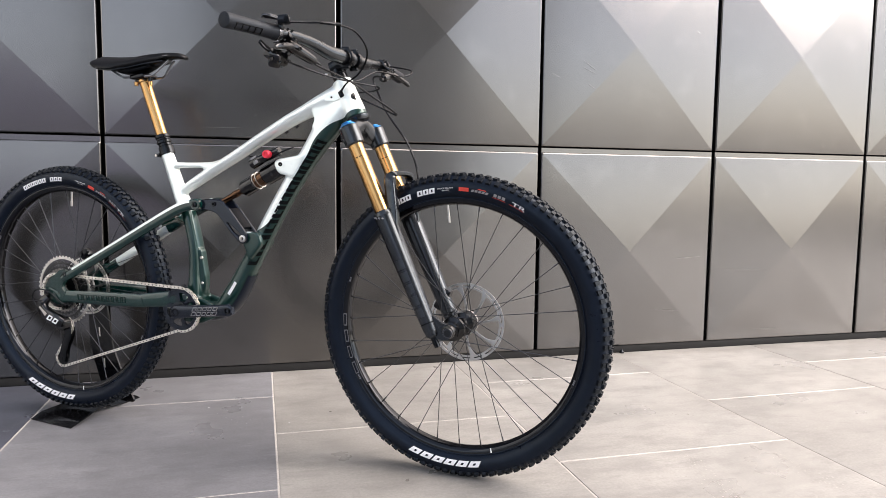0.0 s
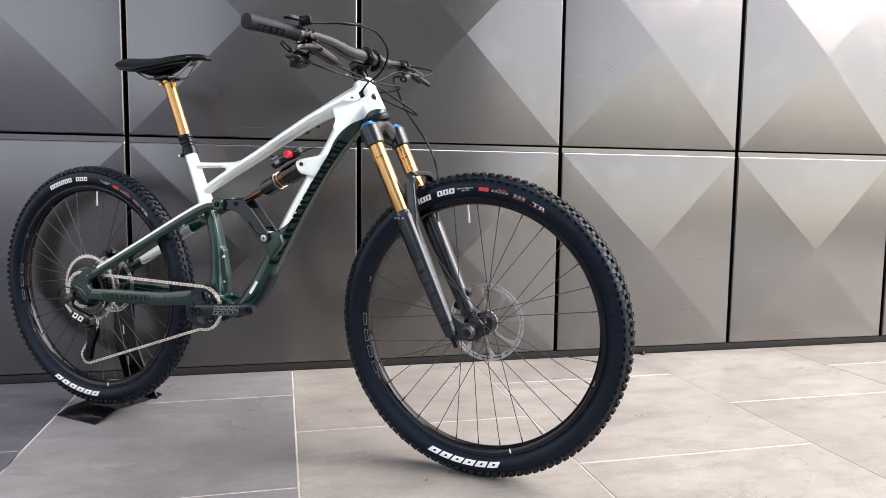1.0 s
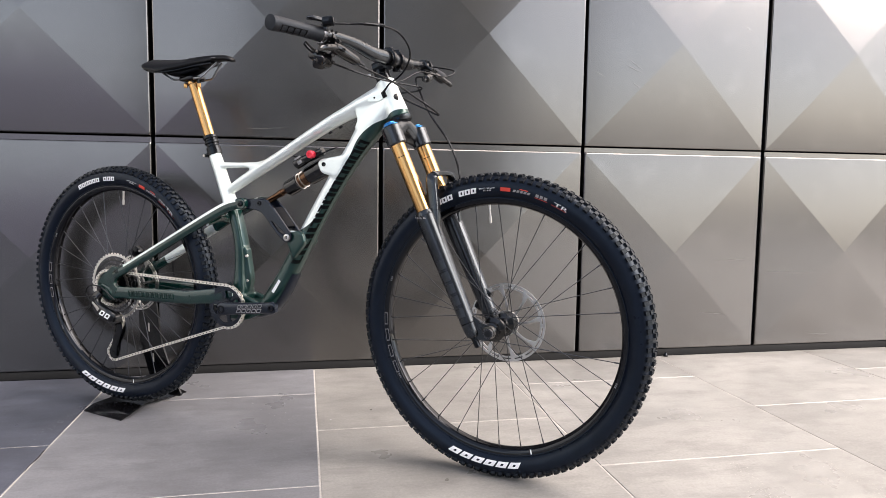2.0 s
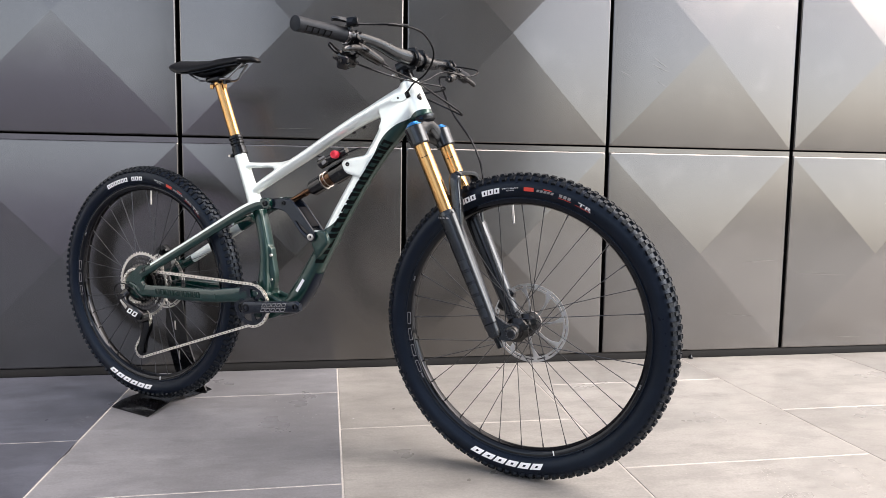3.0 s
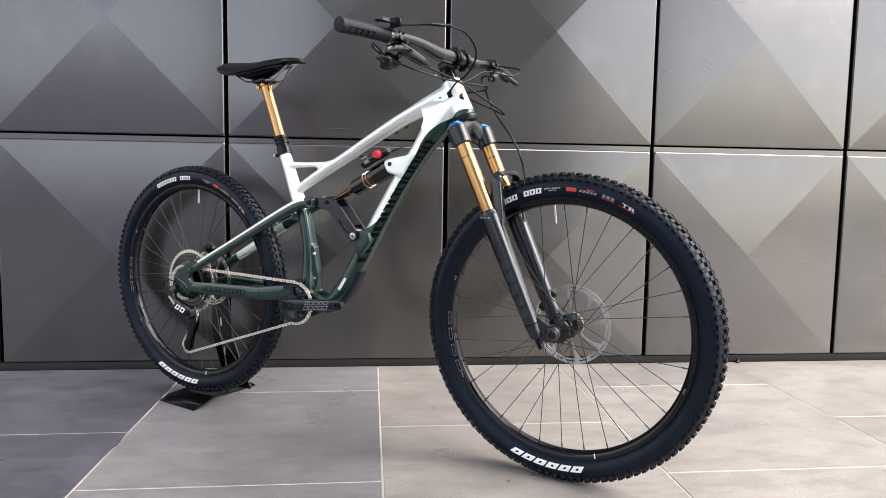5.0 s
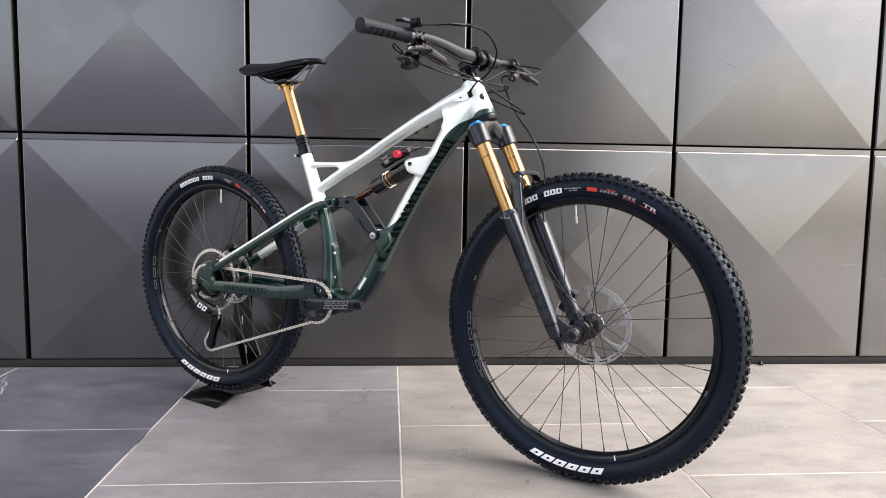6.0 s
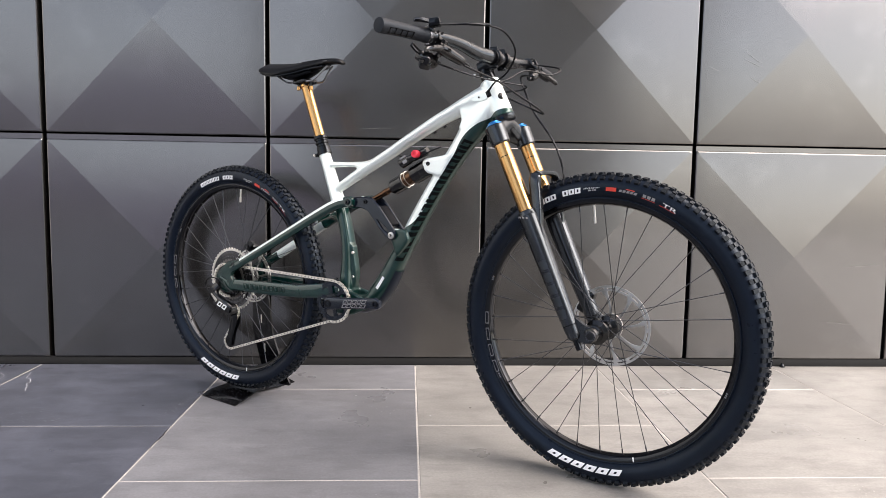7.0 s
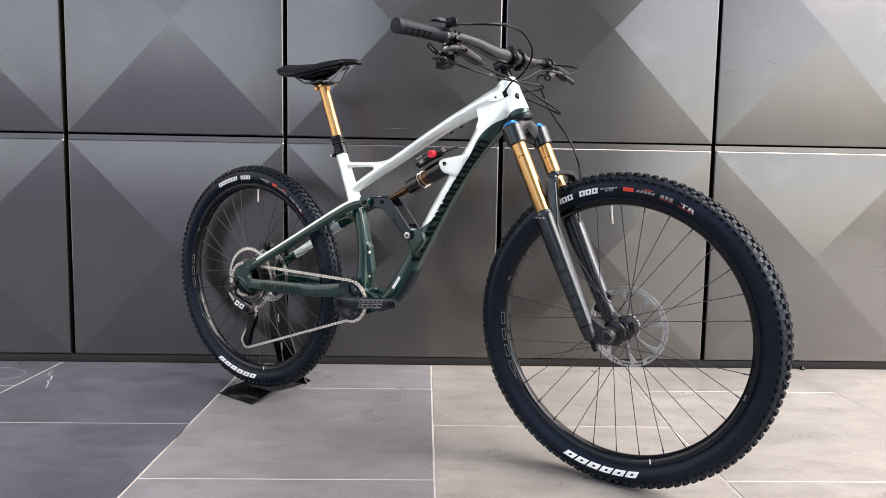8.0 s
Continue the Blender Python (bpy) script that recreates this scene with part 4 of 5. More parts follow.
for s in (0, 1):
    a, b = (Vector(BAR[0]), Vector(BAR[2])) if s == 0 else (Vector(BAR[-1]), Vector(BAR[-3]))
    a = a + (a - b) * 0.02
    m = along(a, b)
    bm = bmesh.new()
    L = (b - a).length
    prof = [(0.008, -0.003), (0.0155, -0.001), (0.0164, 0.003)]
    for k in range(1, 30):
        t = k / 30
        prof.append((0.0160 - 0.0012 * math.sin(t * math.pi) + (0.0004 if k % 2 else 0), 0.003 + t * (L - 0.010)))
    prof += [(0.0170, L - 0.006), (0.0170, L), (0.012, L)]
    lathe(bm, prof, 28, m)
    grip = part("grip", bm, GRIP, bar, "grey-black rubber grip", 50)
    bm = bmesh.new()
    lathe(bm, [(0.0178, L - 0.001), (0.0185, L + 0.001), (0.0185, L + 0.009), (0.0178, L + 0.011)], 24, m)
    box(bm, m @ pose(0, L + 0.005, -0.019), 0.012, 0.009, 0.006, 0.001)
    part("lock_ring", bm, STEEL_GREY if s == 0 else BLACK, bar)
    bm = bmesh.new()
    face = 128 if s == 0 else 60
    for k in range(5):
        box(bm, m @ pose(0, 0.018 + 0.0175 * k, 0, 0, face) @ pose(0, 0, 0.0156), 0.0150, 0.0020, 0.0012)
    for e in (-24, 24):
        box(bm, m @ pose(0, 0.053, 0, 0, face + e) @ pose(0, 0, 0.0157), 0.0016, 0.0700, 0.0010)
    pieces("grip_block", bm, PLASTIC, bar)
bm = bmesh.new()
rod(bm, (0.924, 0, 0.578), (0.917, 0, 0.594), 0.0185, None, 28, 0.001)
rod(bm, (0.917, 0, 0.594), (0.9075, 0, 0.620), 0.0190, None, 28, 0.002)
loft(bm, [(0.900, 0, 0.609, 0.015, 0.021), (0.918, 0, 0.617, 0.015, 0.020), (0.934, 0, 0.626, 0.017, 0.022)], 16, 5, 3.2)
for n in (-0.021, 0.021):
    lathe(bm, [(0.0178, -0.006), (0.0225, -0.0055), (0.0225, 0.0055), (0.0178, 0.006)], 24, Matrix.Translation((0.9452, n, 0.6305)), closed=True)
    for z in (-0.024, 0.024):
        rod(bm, Vector((0.936, n, 0.6305 + z * 0.92)), Vector((0.957, n, 0.6305 + z * 0.90)), 0.0048, None, 12, 0.0012)
stem = part("stem", bm, BLACK, bike, "short black stem with a split clamp", 40)
bm = bmesh.new()
rod(bm, (0.9075, 0, 0.620), (0.9055, 0, 0.6245), 0.0165, 0.015, 24, 0.001)
part("top_cap", bm, BLACK, stem)
for n in (-0.010, 0.010):
    bm = bmesh.new()
    rod(bm, (0.889, n * 2, 0.602 + n), (0.897, n * 2, 0.602 + n), 0.004, None, 10)
    part("clamp_bolt", bm, SILVER, stem)

for s in (-1, 1):
    # brake lever: clamp, master cylinder along the bar, blade in front of the grip
    c = Vector((0.902 if s < 0 else 0.925, s * 0.222, 0.6468))
    bm = bmesh.new()
    lathe(bm, [(0.0115, -0.007), (0.0165, -0.006), (0.0165, 0.006), (0.0115, 0.007)], 24, Matrix.Translation(c), closed=True)
    box(bm, Matrix.Translation(c + Vector((0.020, 0, -0.010))) @ pose(0, 0, 0, 0, 25), 0.024, 0.014, 0.014, 0.003)
    p, q = c + Vector((0.020, s * 0.020, -0.020)), c + Vector((0.038, -s * 0.062, -0.045))
    loft(bm, [(*p, 0.010, 0.011), (*p.lerp(q, 0.3), 0.0120, 0.0125), (*p.lerp(q, 0.7), 0.0110, 0.0115), (*p.lerp(q, 0.95), 0.0095, 0.0100), (*q, 0.006, 0.006)], 16, 5, 2.6, side=(1, 0, 0))
    lever = part("brake_lever", bm, GLOSS, bike, "black hydraulic brake lever", 40)
    bm = bmesh.new()
    if s < 0:
        blade = [((0.030, 0.012, -0.022), 0.007), ((0.046, 0.045, -0.030), 0.0065), ((0.052, 0.075, -0.035), 0.0070), ((0.050, 0.102, -0.041), 0.0066), ((0.048, 0.110, -0.043), 0.0045)]
    else:
        blade = [((0.030, 0.012, -0.022), 0.007), ((0.033, 0.050, -0.027), 0.0065), ((0.035, 0.080, -0.033), 0.0065), ((0.036, 0.110, -0.039), 0.0068), ((0.036, 0.117, -0.0405), 0.0050)]
    loft(bm, [(*(c + Vector((x, s * y, z))), h, 0.0042) for (x, y, z), h in blade], 10, 5, 2.5, side=(1, 0, 0))
    part("lever_blade", bm, GLOSS, lever)
    bm = bmesh.new()
    rod(bm, q, q + (q - p).normalized() * 0.022, 0.0048, 0.004, 12, 0.001)
    part("hose_nut", bm, BLACK, lever)
    for dx, dy, dz, r, mt in ((0.014, 0.009, 0.012, 0.0026, PLASTIC), (0.014, -0.009, 0.012, 0.0026, PLASTIC), (0.034, 0.018, -0.012, 0.0042, BLACK), (0.030, -0.020, -0.022, 0.0030, BLACK), (0.040, 0.004, -0.030, 0.0045, PLASTIC)):
        p = c + Vector((dx, s * dy, dz))
        bm = bmesh.new()
        lathe(bm, [(r, 0.0), (r, 0.005), (r * 0.8, 0.006), (r * 0.45, 0.006), (r * 0.4, 0.004)], 12, along(p, p + Vector((0.7, -0.6, 0.2))))
        part("lever_bolt", bm, mt, lever)
    bm = bmesh.new()
    box(bm, Matrix.Translation(c + Vector((0.030, -s * 0.020, -0.018))) @ pose(0, 20, 0, 0, 0, s * 12), 0.018, 0.040, 0.006, 0.002)
    part("reservoir_lid", bm, BLACK, lever)
# shifter under the near grip, remote above it
bm = bmesh.new()
box(bm, pose(0.888, -0.234, 0.606, 15, 30, 10), 0.040, 0.044, 0.022, 0.007)
box(bm, pose(0.878, -0.226, 0.594, 30, 10, 40), 0.026, 0.030, 0.020, 0.006)
lathe(bm, [(0.014, -0.010), (0.019, -0.007), (0.019, 0.006), (0.012, 0.011)], 24, Matrix.Translation((0.893, -0.228, 0.598)) @ pose(0, 0, 0, 60, 0, 20))
box(bm, pose(0.895, -0.232, 0.630, 0, 20, 0), 0.014, 0.016, 0.030, 0.003)
for q, r in (((0.905, -0.215, 0.612), 0.006), ((0.884, -0.250, 0.598), 0.005), ((0.900, -0.205, 0.598), 0.004)):
    rod(bm, q, Vector(q) + Vector((0.010, -0.009, -0.003)), r, r * 0.8, 12, 0.001)
shifter = part("shifter", bm, GLOSS, bike, "black trigger shifter", 40)
bm = bmesh.new()
loft(bm, [(0.885, -0.245, 0.612, 0.004, 0.008), (0.880, -0.262, 0.620, 0.004, 0.008), (0.875, -0.274, 0.630, 0.004, 0.006)], 10, 5, 2.6)
part("thumb_paddle", bm, PLASTIC, shifter)
bm = bmesh.new()
box(bm, pose(0.925, -0.258, 0.674, 0, -8, 25), 0.026, 0.026, 0.018, 0.004)
box(bm, pose(0.912, -0.252, 0.662, 0, 0, 0), 0.014, 0.012, 0.016, 0.002)
remote = part("dropper_remote", bm, BLACK, bike, "small black remote with a silver paddle", 40)
bm = bmesh.new()
loft(bm, [(0.915, -0.266, 0.677, 0.005, 0.009), (0.902, -0.280, 0.679, 0.005, 0.011), (0.892, -0.290, 0.678, 0.003, 0.008)], 10, 4, 2.6)
part("paddle", bm, STEEL_GREY, remote)

CABLES = [
    ("gear_cable", 0.0021, [(0.935, -0.262, 0.668), (0.965, -0.235, 0.670), (1.006, -0.20, 0.672), (1.026, -0.13, 0.668), (1.031, -0.08, 0.638), (1.013, -0.05, 0.611), (0.989, -0.043, 0.585), (0.959, -0.043, 0.566), (0.936, -0.030, 0.547)]),
    ("rear_brake_hose", 0.0026, [(0.945, -0.165, 0.594), (0.958, -0.130, 0.584), (0.968, -0.070, 0.574), (0.976, -0.020, 0.562), (0.990, 0.03, 0.543), (1.020, 0.070, 0.516), (1.030, 0.092, 0.503), (1.020, 0.102, 0.503), (0.990, 0.085, 0.519), (0.950, 0.04, 0.541), (0.938, 0.024, 0.545)]),
    ("front_brake_hose", 0.0026, [(0.952, 0.165, 0.600), (0.940, 0.185, 0.612), (0.915, 0.200, 0.612), (0.923, 0.195, 0.588), (0.974, 0.16, 0.512), (1.046, 0.12, 0.435), (1.083, 0.095, 0.374), (1.094, 0.088, 0.318), (1.090, 0.088, 0.247), (1.130, 0.09, 0.140), (1.185, 0.085, 0.040)]),
    ("dropper_cable", 0.0021, [(0.936, 0.262, 0.650), (0.990, 0.275, 0.640), (1.010, 0.24, 0.624), (0.995, 0.20, 0.612), (0.975, 0.10, 0.612), (0.955, 0.04, 0.585), (0.945, -0.010, 0.570), (0.934, -0.030, 0.549)]),
    ("gear_cable", 0.0021, [(0.890, -0.205, 0.600), (0.915, -0.170, 0.588), (0.940, -0.100, 0.577), (0.962, -0.030, 0.572), (0.985, 0.045, 0.570), (0.998, 0.060, 0.566), (0.985, 0.055, 0.558), (0.955, 0.030, 0.552), (0.938, 0.024, 0.549)]),
]
for name, r, pts in CABLES:
    bm = bmesh.new()
    wire(bm, pts, r, 8, 6)
    part(name, bm, PLASTIC, bike)
bm = bmesh.new()
rod(bm, (0.988, -0.216, 0.6722), (1.018, -0.178, 0.6735), 0.0036, None, 12, 0.001)
part("cable_joiner", bm, PLASTIC, bike)
bm = bmesh.new()
wire(bm, [(0.120, 0.072, 0.105), (0.135, 0.070, 0.085), (0.140, 0.068, 0.040), (0.150, 0.066, 0.008)], 0.0024, 8)
part("rear_brake_hose", bm, PLASTIC, bike)
bm = bmesh.new()
wire(bm, [(0.655, -0.014, 0.395), (0.720, -0.030, 0.385), (0.765, -0.030, 0.404), (0.800, -0.028, 0.416)], 0.0019, 8)
part("lockout_cable", bm, PLASTIC, bike)
bm = bmesh.new()
box(bm, pose(0.004, 0.056, 0.100, 0, -35), 0.034, 0.024, 0.026, 0.006)
rod(bm, (-0.008, 0.040, 0.100), (-0.008, 0.050, 0.100), 0.0085, None, 16, 0.001)
rod(bm, (0.018, 0.040, 0.110), (0.018, 0.050, 0.110), 0.0065, None, 16, 0.001)
box(bm, pose(0.030, 0.058, 0.092, 0, -35), 0.030, 0.014, 0.016, 0.004)
part("rear_caliper", bm, BLACK, bike)


# ---- drivetrain ----
def cog(bm, r, teeth, y, th, inner, mat=0):
    prof = []
    for i in range(teeth):
        for f, rr in ((0.0, r - 0.004), (0.25, r - 0.0035), (0.42, r), (0.58, r), (0.75, r - 0.0035)):
            g = 2 * math.pi * (i + f) / teeth
            prof.append((rr * math.cos(g), rr * math.sin(g)))
    k = len(prof)
    rings = []
    for yy in (y - th / 2, y + th / 2):
        o = [bm.verts.new((x, yy, z)) for x, z in prof]
        n = [bm.verts.new((x / math.hypot(x, z) * inner, yy, z / math.hypot(x, z) * inner)) for x, z in prof]
        rings.append((o, n))
    (o0, n0), (o1, n1) = rings
    for i in range(k):
        j = (i + 1) % k
        for q in ((o0[i], o0[j], n0[j], n0[i]), (o1[j], o1[i], n1[i], n1[j]), (o0[j], o0[i], o1[i], o1[j]), (n0[i], n0[j], n1[j], n1[i])):
            bm.faces.new(q).material_index = mat


bm = bmesh.new()
lathe(bm, [(0.017, -0.064), (0.019, -0.062), (0.019, -0.024), (0.060, -0.0235), (0.060, -0.0225), (0.017, -0.022)], 28)
cassette = part("cassette", bm, BLACK, bike, "twelve-speed cassette with a large pale outer cog", 30)
for i, t in enumerate((50, 42, 36, 32, 28, 24, 21, 18, 16, 14, 12, 10)):
    bm = bmesh.new()
    r = t * 0.0127 / (2 * math.pi) + 0.002
    cog(bm, r, t, -0.025 - 0.0033 * i, 0.0017, max(0.017, r * (0.90 if i < 3 else 0.82)))
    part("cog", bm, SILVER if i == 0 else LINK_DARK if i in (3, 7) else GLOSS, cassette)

BB = Vector((0.450, 0, -0.022))
CN = -0.053
bm = bmesh.new()
rod(bm, BB + Vector((0, -0.070, 0)), BB + Vector((0, 0.085, 0)), 0.0150, None, 24)
A, Z = Vector((0.464, -0.083, -0.0215)), Vector((0.634, -0.088, -0.0045))
loft(bm, [(*(A + Vector((-0.018, 0, -0.001))), 0.010, 0.006), (*(A + Vector((-0.010, 0, -0.001))), 0.0165, 0.0085), (*A, 0.0185, 0.009), (*A.lerp(Z, 0.18), 0.0172, 0.0085), (*A.lerp(Z, 0.5), 0.0155, 0.008), (*A.lerp(Z, 0.85), 0.0150, 0.0075), (*Z, 0.0155, 0.0075), (*(Z + Vector((0.013, -0.001, 0.001))), 0.010, 0.006)], 16, 6, 3.4)
L0, L1 = Vector((0.445, 0.083, -0.024)), Vector((0.277, 0.088, -0.040))
loft(bm, [(*L0, 0.020, 0.009), (*L0.lerp(L1, 0.5), 0.0165, 0.008), (*L1, 0.0150, 0.0075)], 16, 6, 3.4)
crank = part("crankset", bm, LINK, bike, "black crank arms without pedals", 40)
bm = bmesh.new()
for v, r, dy in ((A, 0.011, 0.0), (Z, 0.0085, 0.0)):
    lathe(bm, [(r, 0.004), (r, -0.0010), (r * 0.8, -0.0016), (r * 0.62, -0.0010), (r * 0.60, 0.003)], 20, Matrix.Translation(v + Vector((0, -0.0088, 0))))
pieces("crank_bolt", bm, PLASTIC, crank)
bm = bmesh.new()
slope = math.degrees(math.atan2(Z.z - A.z, Z.x - A.x))
for row in range(2):
    for k in range(5):
        p = A.lerp(Z, (0.0640 + 0.0172 * k - 0.003 * row) / 0.171) + Vector((0, -0.0082, 0.0060 - 0.0124 * row))
        m = Matrix.Translation(p) @ pose(0, 0, 0, 0, -slope, -1.7) @ Matrix(((1, 0, 0.7, 0), (0, 1, 0, 0), (0, 0, 1, 0), (0, 0, 0, 1)))
        wide = 0.0142 if (k + row) % 3 else 0.0118
        box(bm, m @ pose(0, 0, 0.0042), wide, 0.0006, 0.0014)
        box(bm, m @ pose(0, 0, -0.0042), wide, 0.0006, 0.0014)
        for e in (-0.5, 0.5):
            box(bm, m @ pose(e * (wide - 0.0016), 0, 0), 0.0016, 0.0006, 0.0070)
pieces("lettering_block", bm, PRINT_GREY, crank)
bm = bmesh.new()
cogm = Matrix.Translation(BB)
cog(bm, 0.0625, 30, CN, 0.0025, 0.0530)
rim_line = [(0.0545 * math.cos(2 * math.pi * k / 60), 0.0545 * math.sin(2 * math.pi * k / 60)) for k in range(60)]
windows = []
for k in range(6):
    g0 = 2 * math.pi * k / 6 + 0.25
    at = lambda r, g: (r * math.cos(g0 + g), r * math.sin(g0 + g))
    windows.append(rounded([at(0.0225, -0.28), at(0.034, -0.36), at(0.0455, -0.36), at(0.0475, 0.0), at(0.0455, 0.36), at(0.034, 0.30), at(0.0225, 0.26)], 0.006, 3))
pierced(bm, rim_line, windows, CN - 0.0022, CN + 0.0012, 0.0008)
bm.transform(cogm)
part("chainring", bm, LINK, crank, "black chainring with six rounded windows", 30)
bm = bmesh.new()
lathe(bm, [(0.014, -0.060), (0.024, -0.060), (0.024, -0.050), (0.014, -0.050)], 24, cogm, closed=True)
part("spider_hub", bm, MATT, crank)

# chain: path round cog, ring and pulleys, one link after another


def arc(c, r, a0, a1, n=24):
    return [Vector((c[0] + r * math.cos(radians(a0 + (a1 - a0) * k / n)), CN, c[1] + r * math.sin(radians(a0 + (a1 - a0) * k / n)))) for k in range(n + 1)]


UP, LO = (0.030, -0.100), (0.012, -0.200)
path = arc((0, 0), 0.0520, 282, 87) + arc((0.450, -0.022), 0.0607, 96, -100) + arc(LO, 0.0240, -78, -200) + arc(UP, 0.0240, -20, 80)
dist = [0.0]
for a, b in zip(path, path[1:]):
    dist.append(dist[-1] + (b - a).length)
count = int(dist[-1] / 0.0127)
pts = [Vector((np.interp(i * 0.0127, dist, [p.x for p in path]), CN, np.interp(i * 0.0127, dist, [p.z for p in path]))) for i in range(count + 1)]
bm = bmesh.new()
for i in range(count):
    a, b = pts[i], pts[i + 1]
    m = Matrix.Translation((a + b) / 2) @ Matrix.Rotation(-math.atan2(b.z - a.z, b.x - a.x), 4, "Y")
    off = 0.0032 if i % 2 else 0.0022
    for s in (-1, 1):
        out = []
        for k in range(16):
            g = 2 * math.pi * (k + 0.5) / 16
            x = 0.00635 * math.copysign(1, math.cos(g)) * min(1, abs(math.cos(g)) * 2.2) + 0.0037 * math.cos(g)
            out.append((x, ((0.0045 if i % 2 else 0.0041) - 0.0026 * max(0, 1 - abs(x) / 0.0055)) * math.sin(g)))
        va = [bm.verts.new(m @ Vector((x, s * off - 0.0005, z))) for x, z in out]
        vb = [bm.verts.new(m @ Vector((x, s * off + 0.0005, z))) for x, z in out]
        faces = [bm.faces.new(va), bm.faces.new(vb[::-1])]
        for k in range(16):
            faces.append(bm.faces.new((va[(k + 1) % 16], va[k], vb[k], vb[(k + 1) % 16])))
        for f in faces:
            f.material_index = 0
    # pins coloured dark in place of the shaded holes between link plates
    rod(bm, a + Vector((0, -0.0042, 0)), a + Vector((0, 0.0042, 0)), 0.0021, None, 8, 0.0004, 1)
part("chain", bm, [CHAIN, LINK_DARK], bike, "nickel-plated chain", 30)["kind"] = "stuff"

# rear derailleur
bm = bmesh.new()
loft(bm, [(0.004, -0.084, -0.010, 0.012, 0.009), (-0.012, -0.092, -0.030, 0.016, 0.011), (0.005, -0.098, -0.055, 0.018, 0.010), (0.040, -0.096, -0.072, 0.018, 0.010), (0.062, -0.088, -0.082, 0.014, 0.012)], 14, 6, 2.8)
rod(bm, (-0.010, -0.106, -0.030), (-0.010, -0.080, -0.030), 0.011, None, 20, 0.002)
lathe(bm, [(0.016, -0.014), (0.019, -0.011), (0.019, 0.010), (0.012, 0.014)], 24, Matrix.Translation((0.048, -0.078, -0.088)))
rod(bm, (0.0, -0.078, 0.0), (0.0, -0.090, 0.0), 0.009, None, 20, 0.002)
mech = part("rear_derailleur", bm, GLOSS, bike, "black long-cage rear derailleur", 40)
for y in (CN - 0.0070, CN + 0.0070):
    bm = bmesh.new()
    loft(bm, [(UP[0] + 0.010, y, UP[1] + 0.006, 0.013, 0.0012), (UP[0] + 0.012, y, -0.125, 0.0130, 0.0012), (LO[0] + 0.012, y, -0.165, 0.0110, 0.0012), (LO[0] + 0.003, y, LO[1], 0.012, 0.0012), (LO[0] - 0.001, y, LO[1] - 0.010, 0.008, 0.0012)], 10, 5, 4)
    part("cage_plate", bm, BLACK, mech)
for c, m in ((UP, BLACK), (LO, BLACK)):
    bm = bmesh.new()
    cog(bm, 0.0235, 12, CN, 0.0025, 0.006)
    lathe(bm, [(0.004, CN - 0.009), (0.0065, CN - 0.009), (0.0065, CN + 0.008), (0.004, CN + 0.008)], 14)
    bm.transform(Matrix.Translation((c[0], 0, c[1])))
    part("pulley", bm, m, mech)
bm = bmesh.new()
for k in range(2):
    m = Matrix.Translation((0.030 + 0.019 * k, -0.1072 + 0.001 * k, -0.067 - 0.008 * k)) @ pose(0, 0, 0, 0, 24, 6) @ Matrix(((1, 0, 0.3, 0), (0, 1, 0, 0), (0, 0, 1, 0), (0, 0, 0, 1)))
    for x, z, wide, tall in ((0, 0.0062, 0.0150, 0.0036), (0, -0.0062, 0.0150, 0.0036), (-0.0055, 0, 0.0040, 0.0088), (0.0055, 0, 0.0040, 0.0088)):
        box(bm, m @ pose(x, 0, z), wide, 0.0008, tall)
pieces("lettering_block", bm, PRINT, mech)
bm = bmesh.new()
loft(bm, [(-0.006, -0.1085, -0.036, 0.003, 0.0005), (0.018, -0.1088, -0.058, 0.006, 0.0005)], 8, 1, 3)
part("trim_plate", bm, SILVER, mech)
bm = bmesh.new()
wire(bm, [(0.050, -0.078, -0.030), (0.010, -0.090, 0.006), (-0.030, -0.092, 0.010), (-0.050, -0.092, -0.010), (-0.040, -0.092, -0.035), (-0.020, -0.092, -0.042)], 0.0021, 8)
part("gear_cable", bm, PLASTIC, mech)

# ---- rear-wheel stand ----
bm = bmesh.new()


def plate(bm, corners, th=0.003):
    a = [bm.verts.new(Vector(c)) for c in corners]
    b = [bm.verts.new(Vector(c) + Vector((0, 0, th))) for c in corners]
    bm.faces.new(a[::-1])
    bm.faces.new(b)
    for i in range(len(a)):
        j = (i + 1) % len(a)
        bm.faces.new((a[i], a[j], b[j], b[i]))


plate(bm, [(-0.672, -0.388, 0.0005), (-0.538, -0.500, 0.0005), (-0.520, -0.475, 0.008), (-0.655, -0.345, 0.008)])
plate(bm, [(-0.655, -0.345, 0.008), (-0.520, -0.475, 0.008), (-0.492, -0.370, 0.012), (-0.600, -0.270, 0.012)])
plate(bm, [(-0.600, -0.270, 0.010), (-0.492, -0.370, 0.010), (-0.440, -0.300, 0.002), (-0.535, -0.200, 0.002)])
plate(bm, [(-0.535, -0.200, 0.001), (-0.440, -0.300, 0.001), (-0.395, -0.235, 0.0005), (-0.470, -0.130, 0.0005)])
stand = part("bike_stand", bm, STEEL_BLACK, None, sharp=30)
tagged(stand, "black steel stand with a bent floor plate under the wheel", "bike stand")
bm = bmesh.new()
prism(bm, rounded([(-0.046, -0.100), (-0.048, -0.200), (-0.010, -0.320), (0.040, -0.372), (0.125, -0.372), (0.085, -0.300), (0.045, -0.200), (0.032, -0.090), (0.012, 0.010), (-0.018, 0.010)], 0.012), 0.100, 0.106)
bm.transform(BIKE)
part("upright", bm, STEEL_BLACK, stand, "black steel upright beside the wheel")
# two silver slips stand in for small highlights on the black upright
bm = bmesh.new()
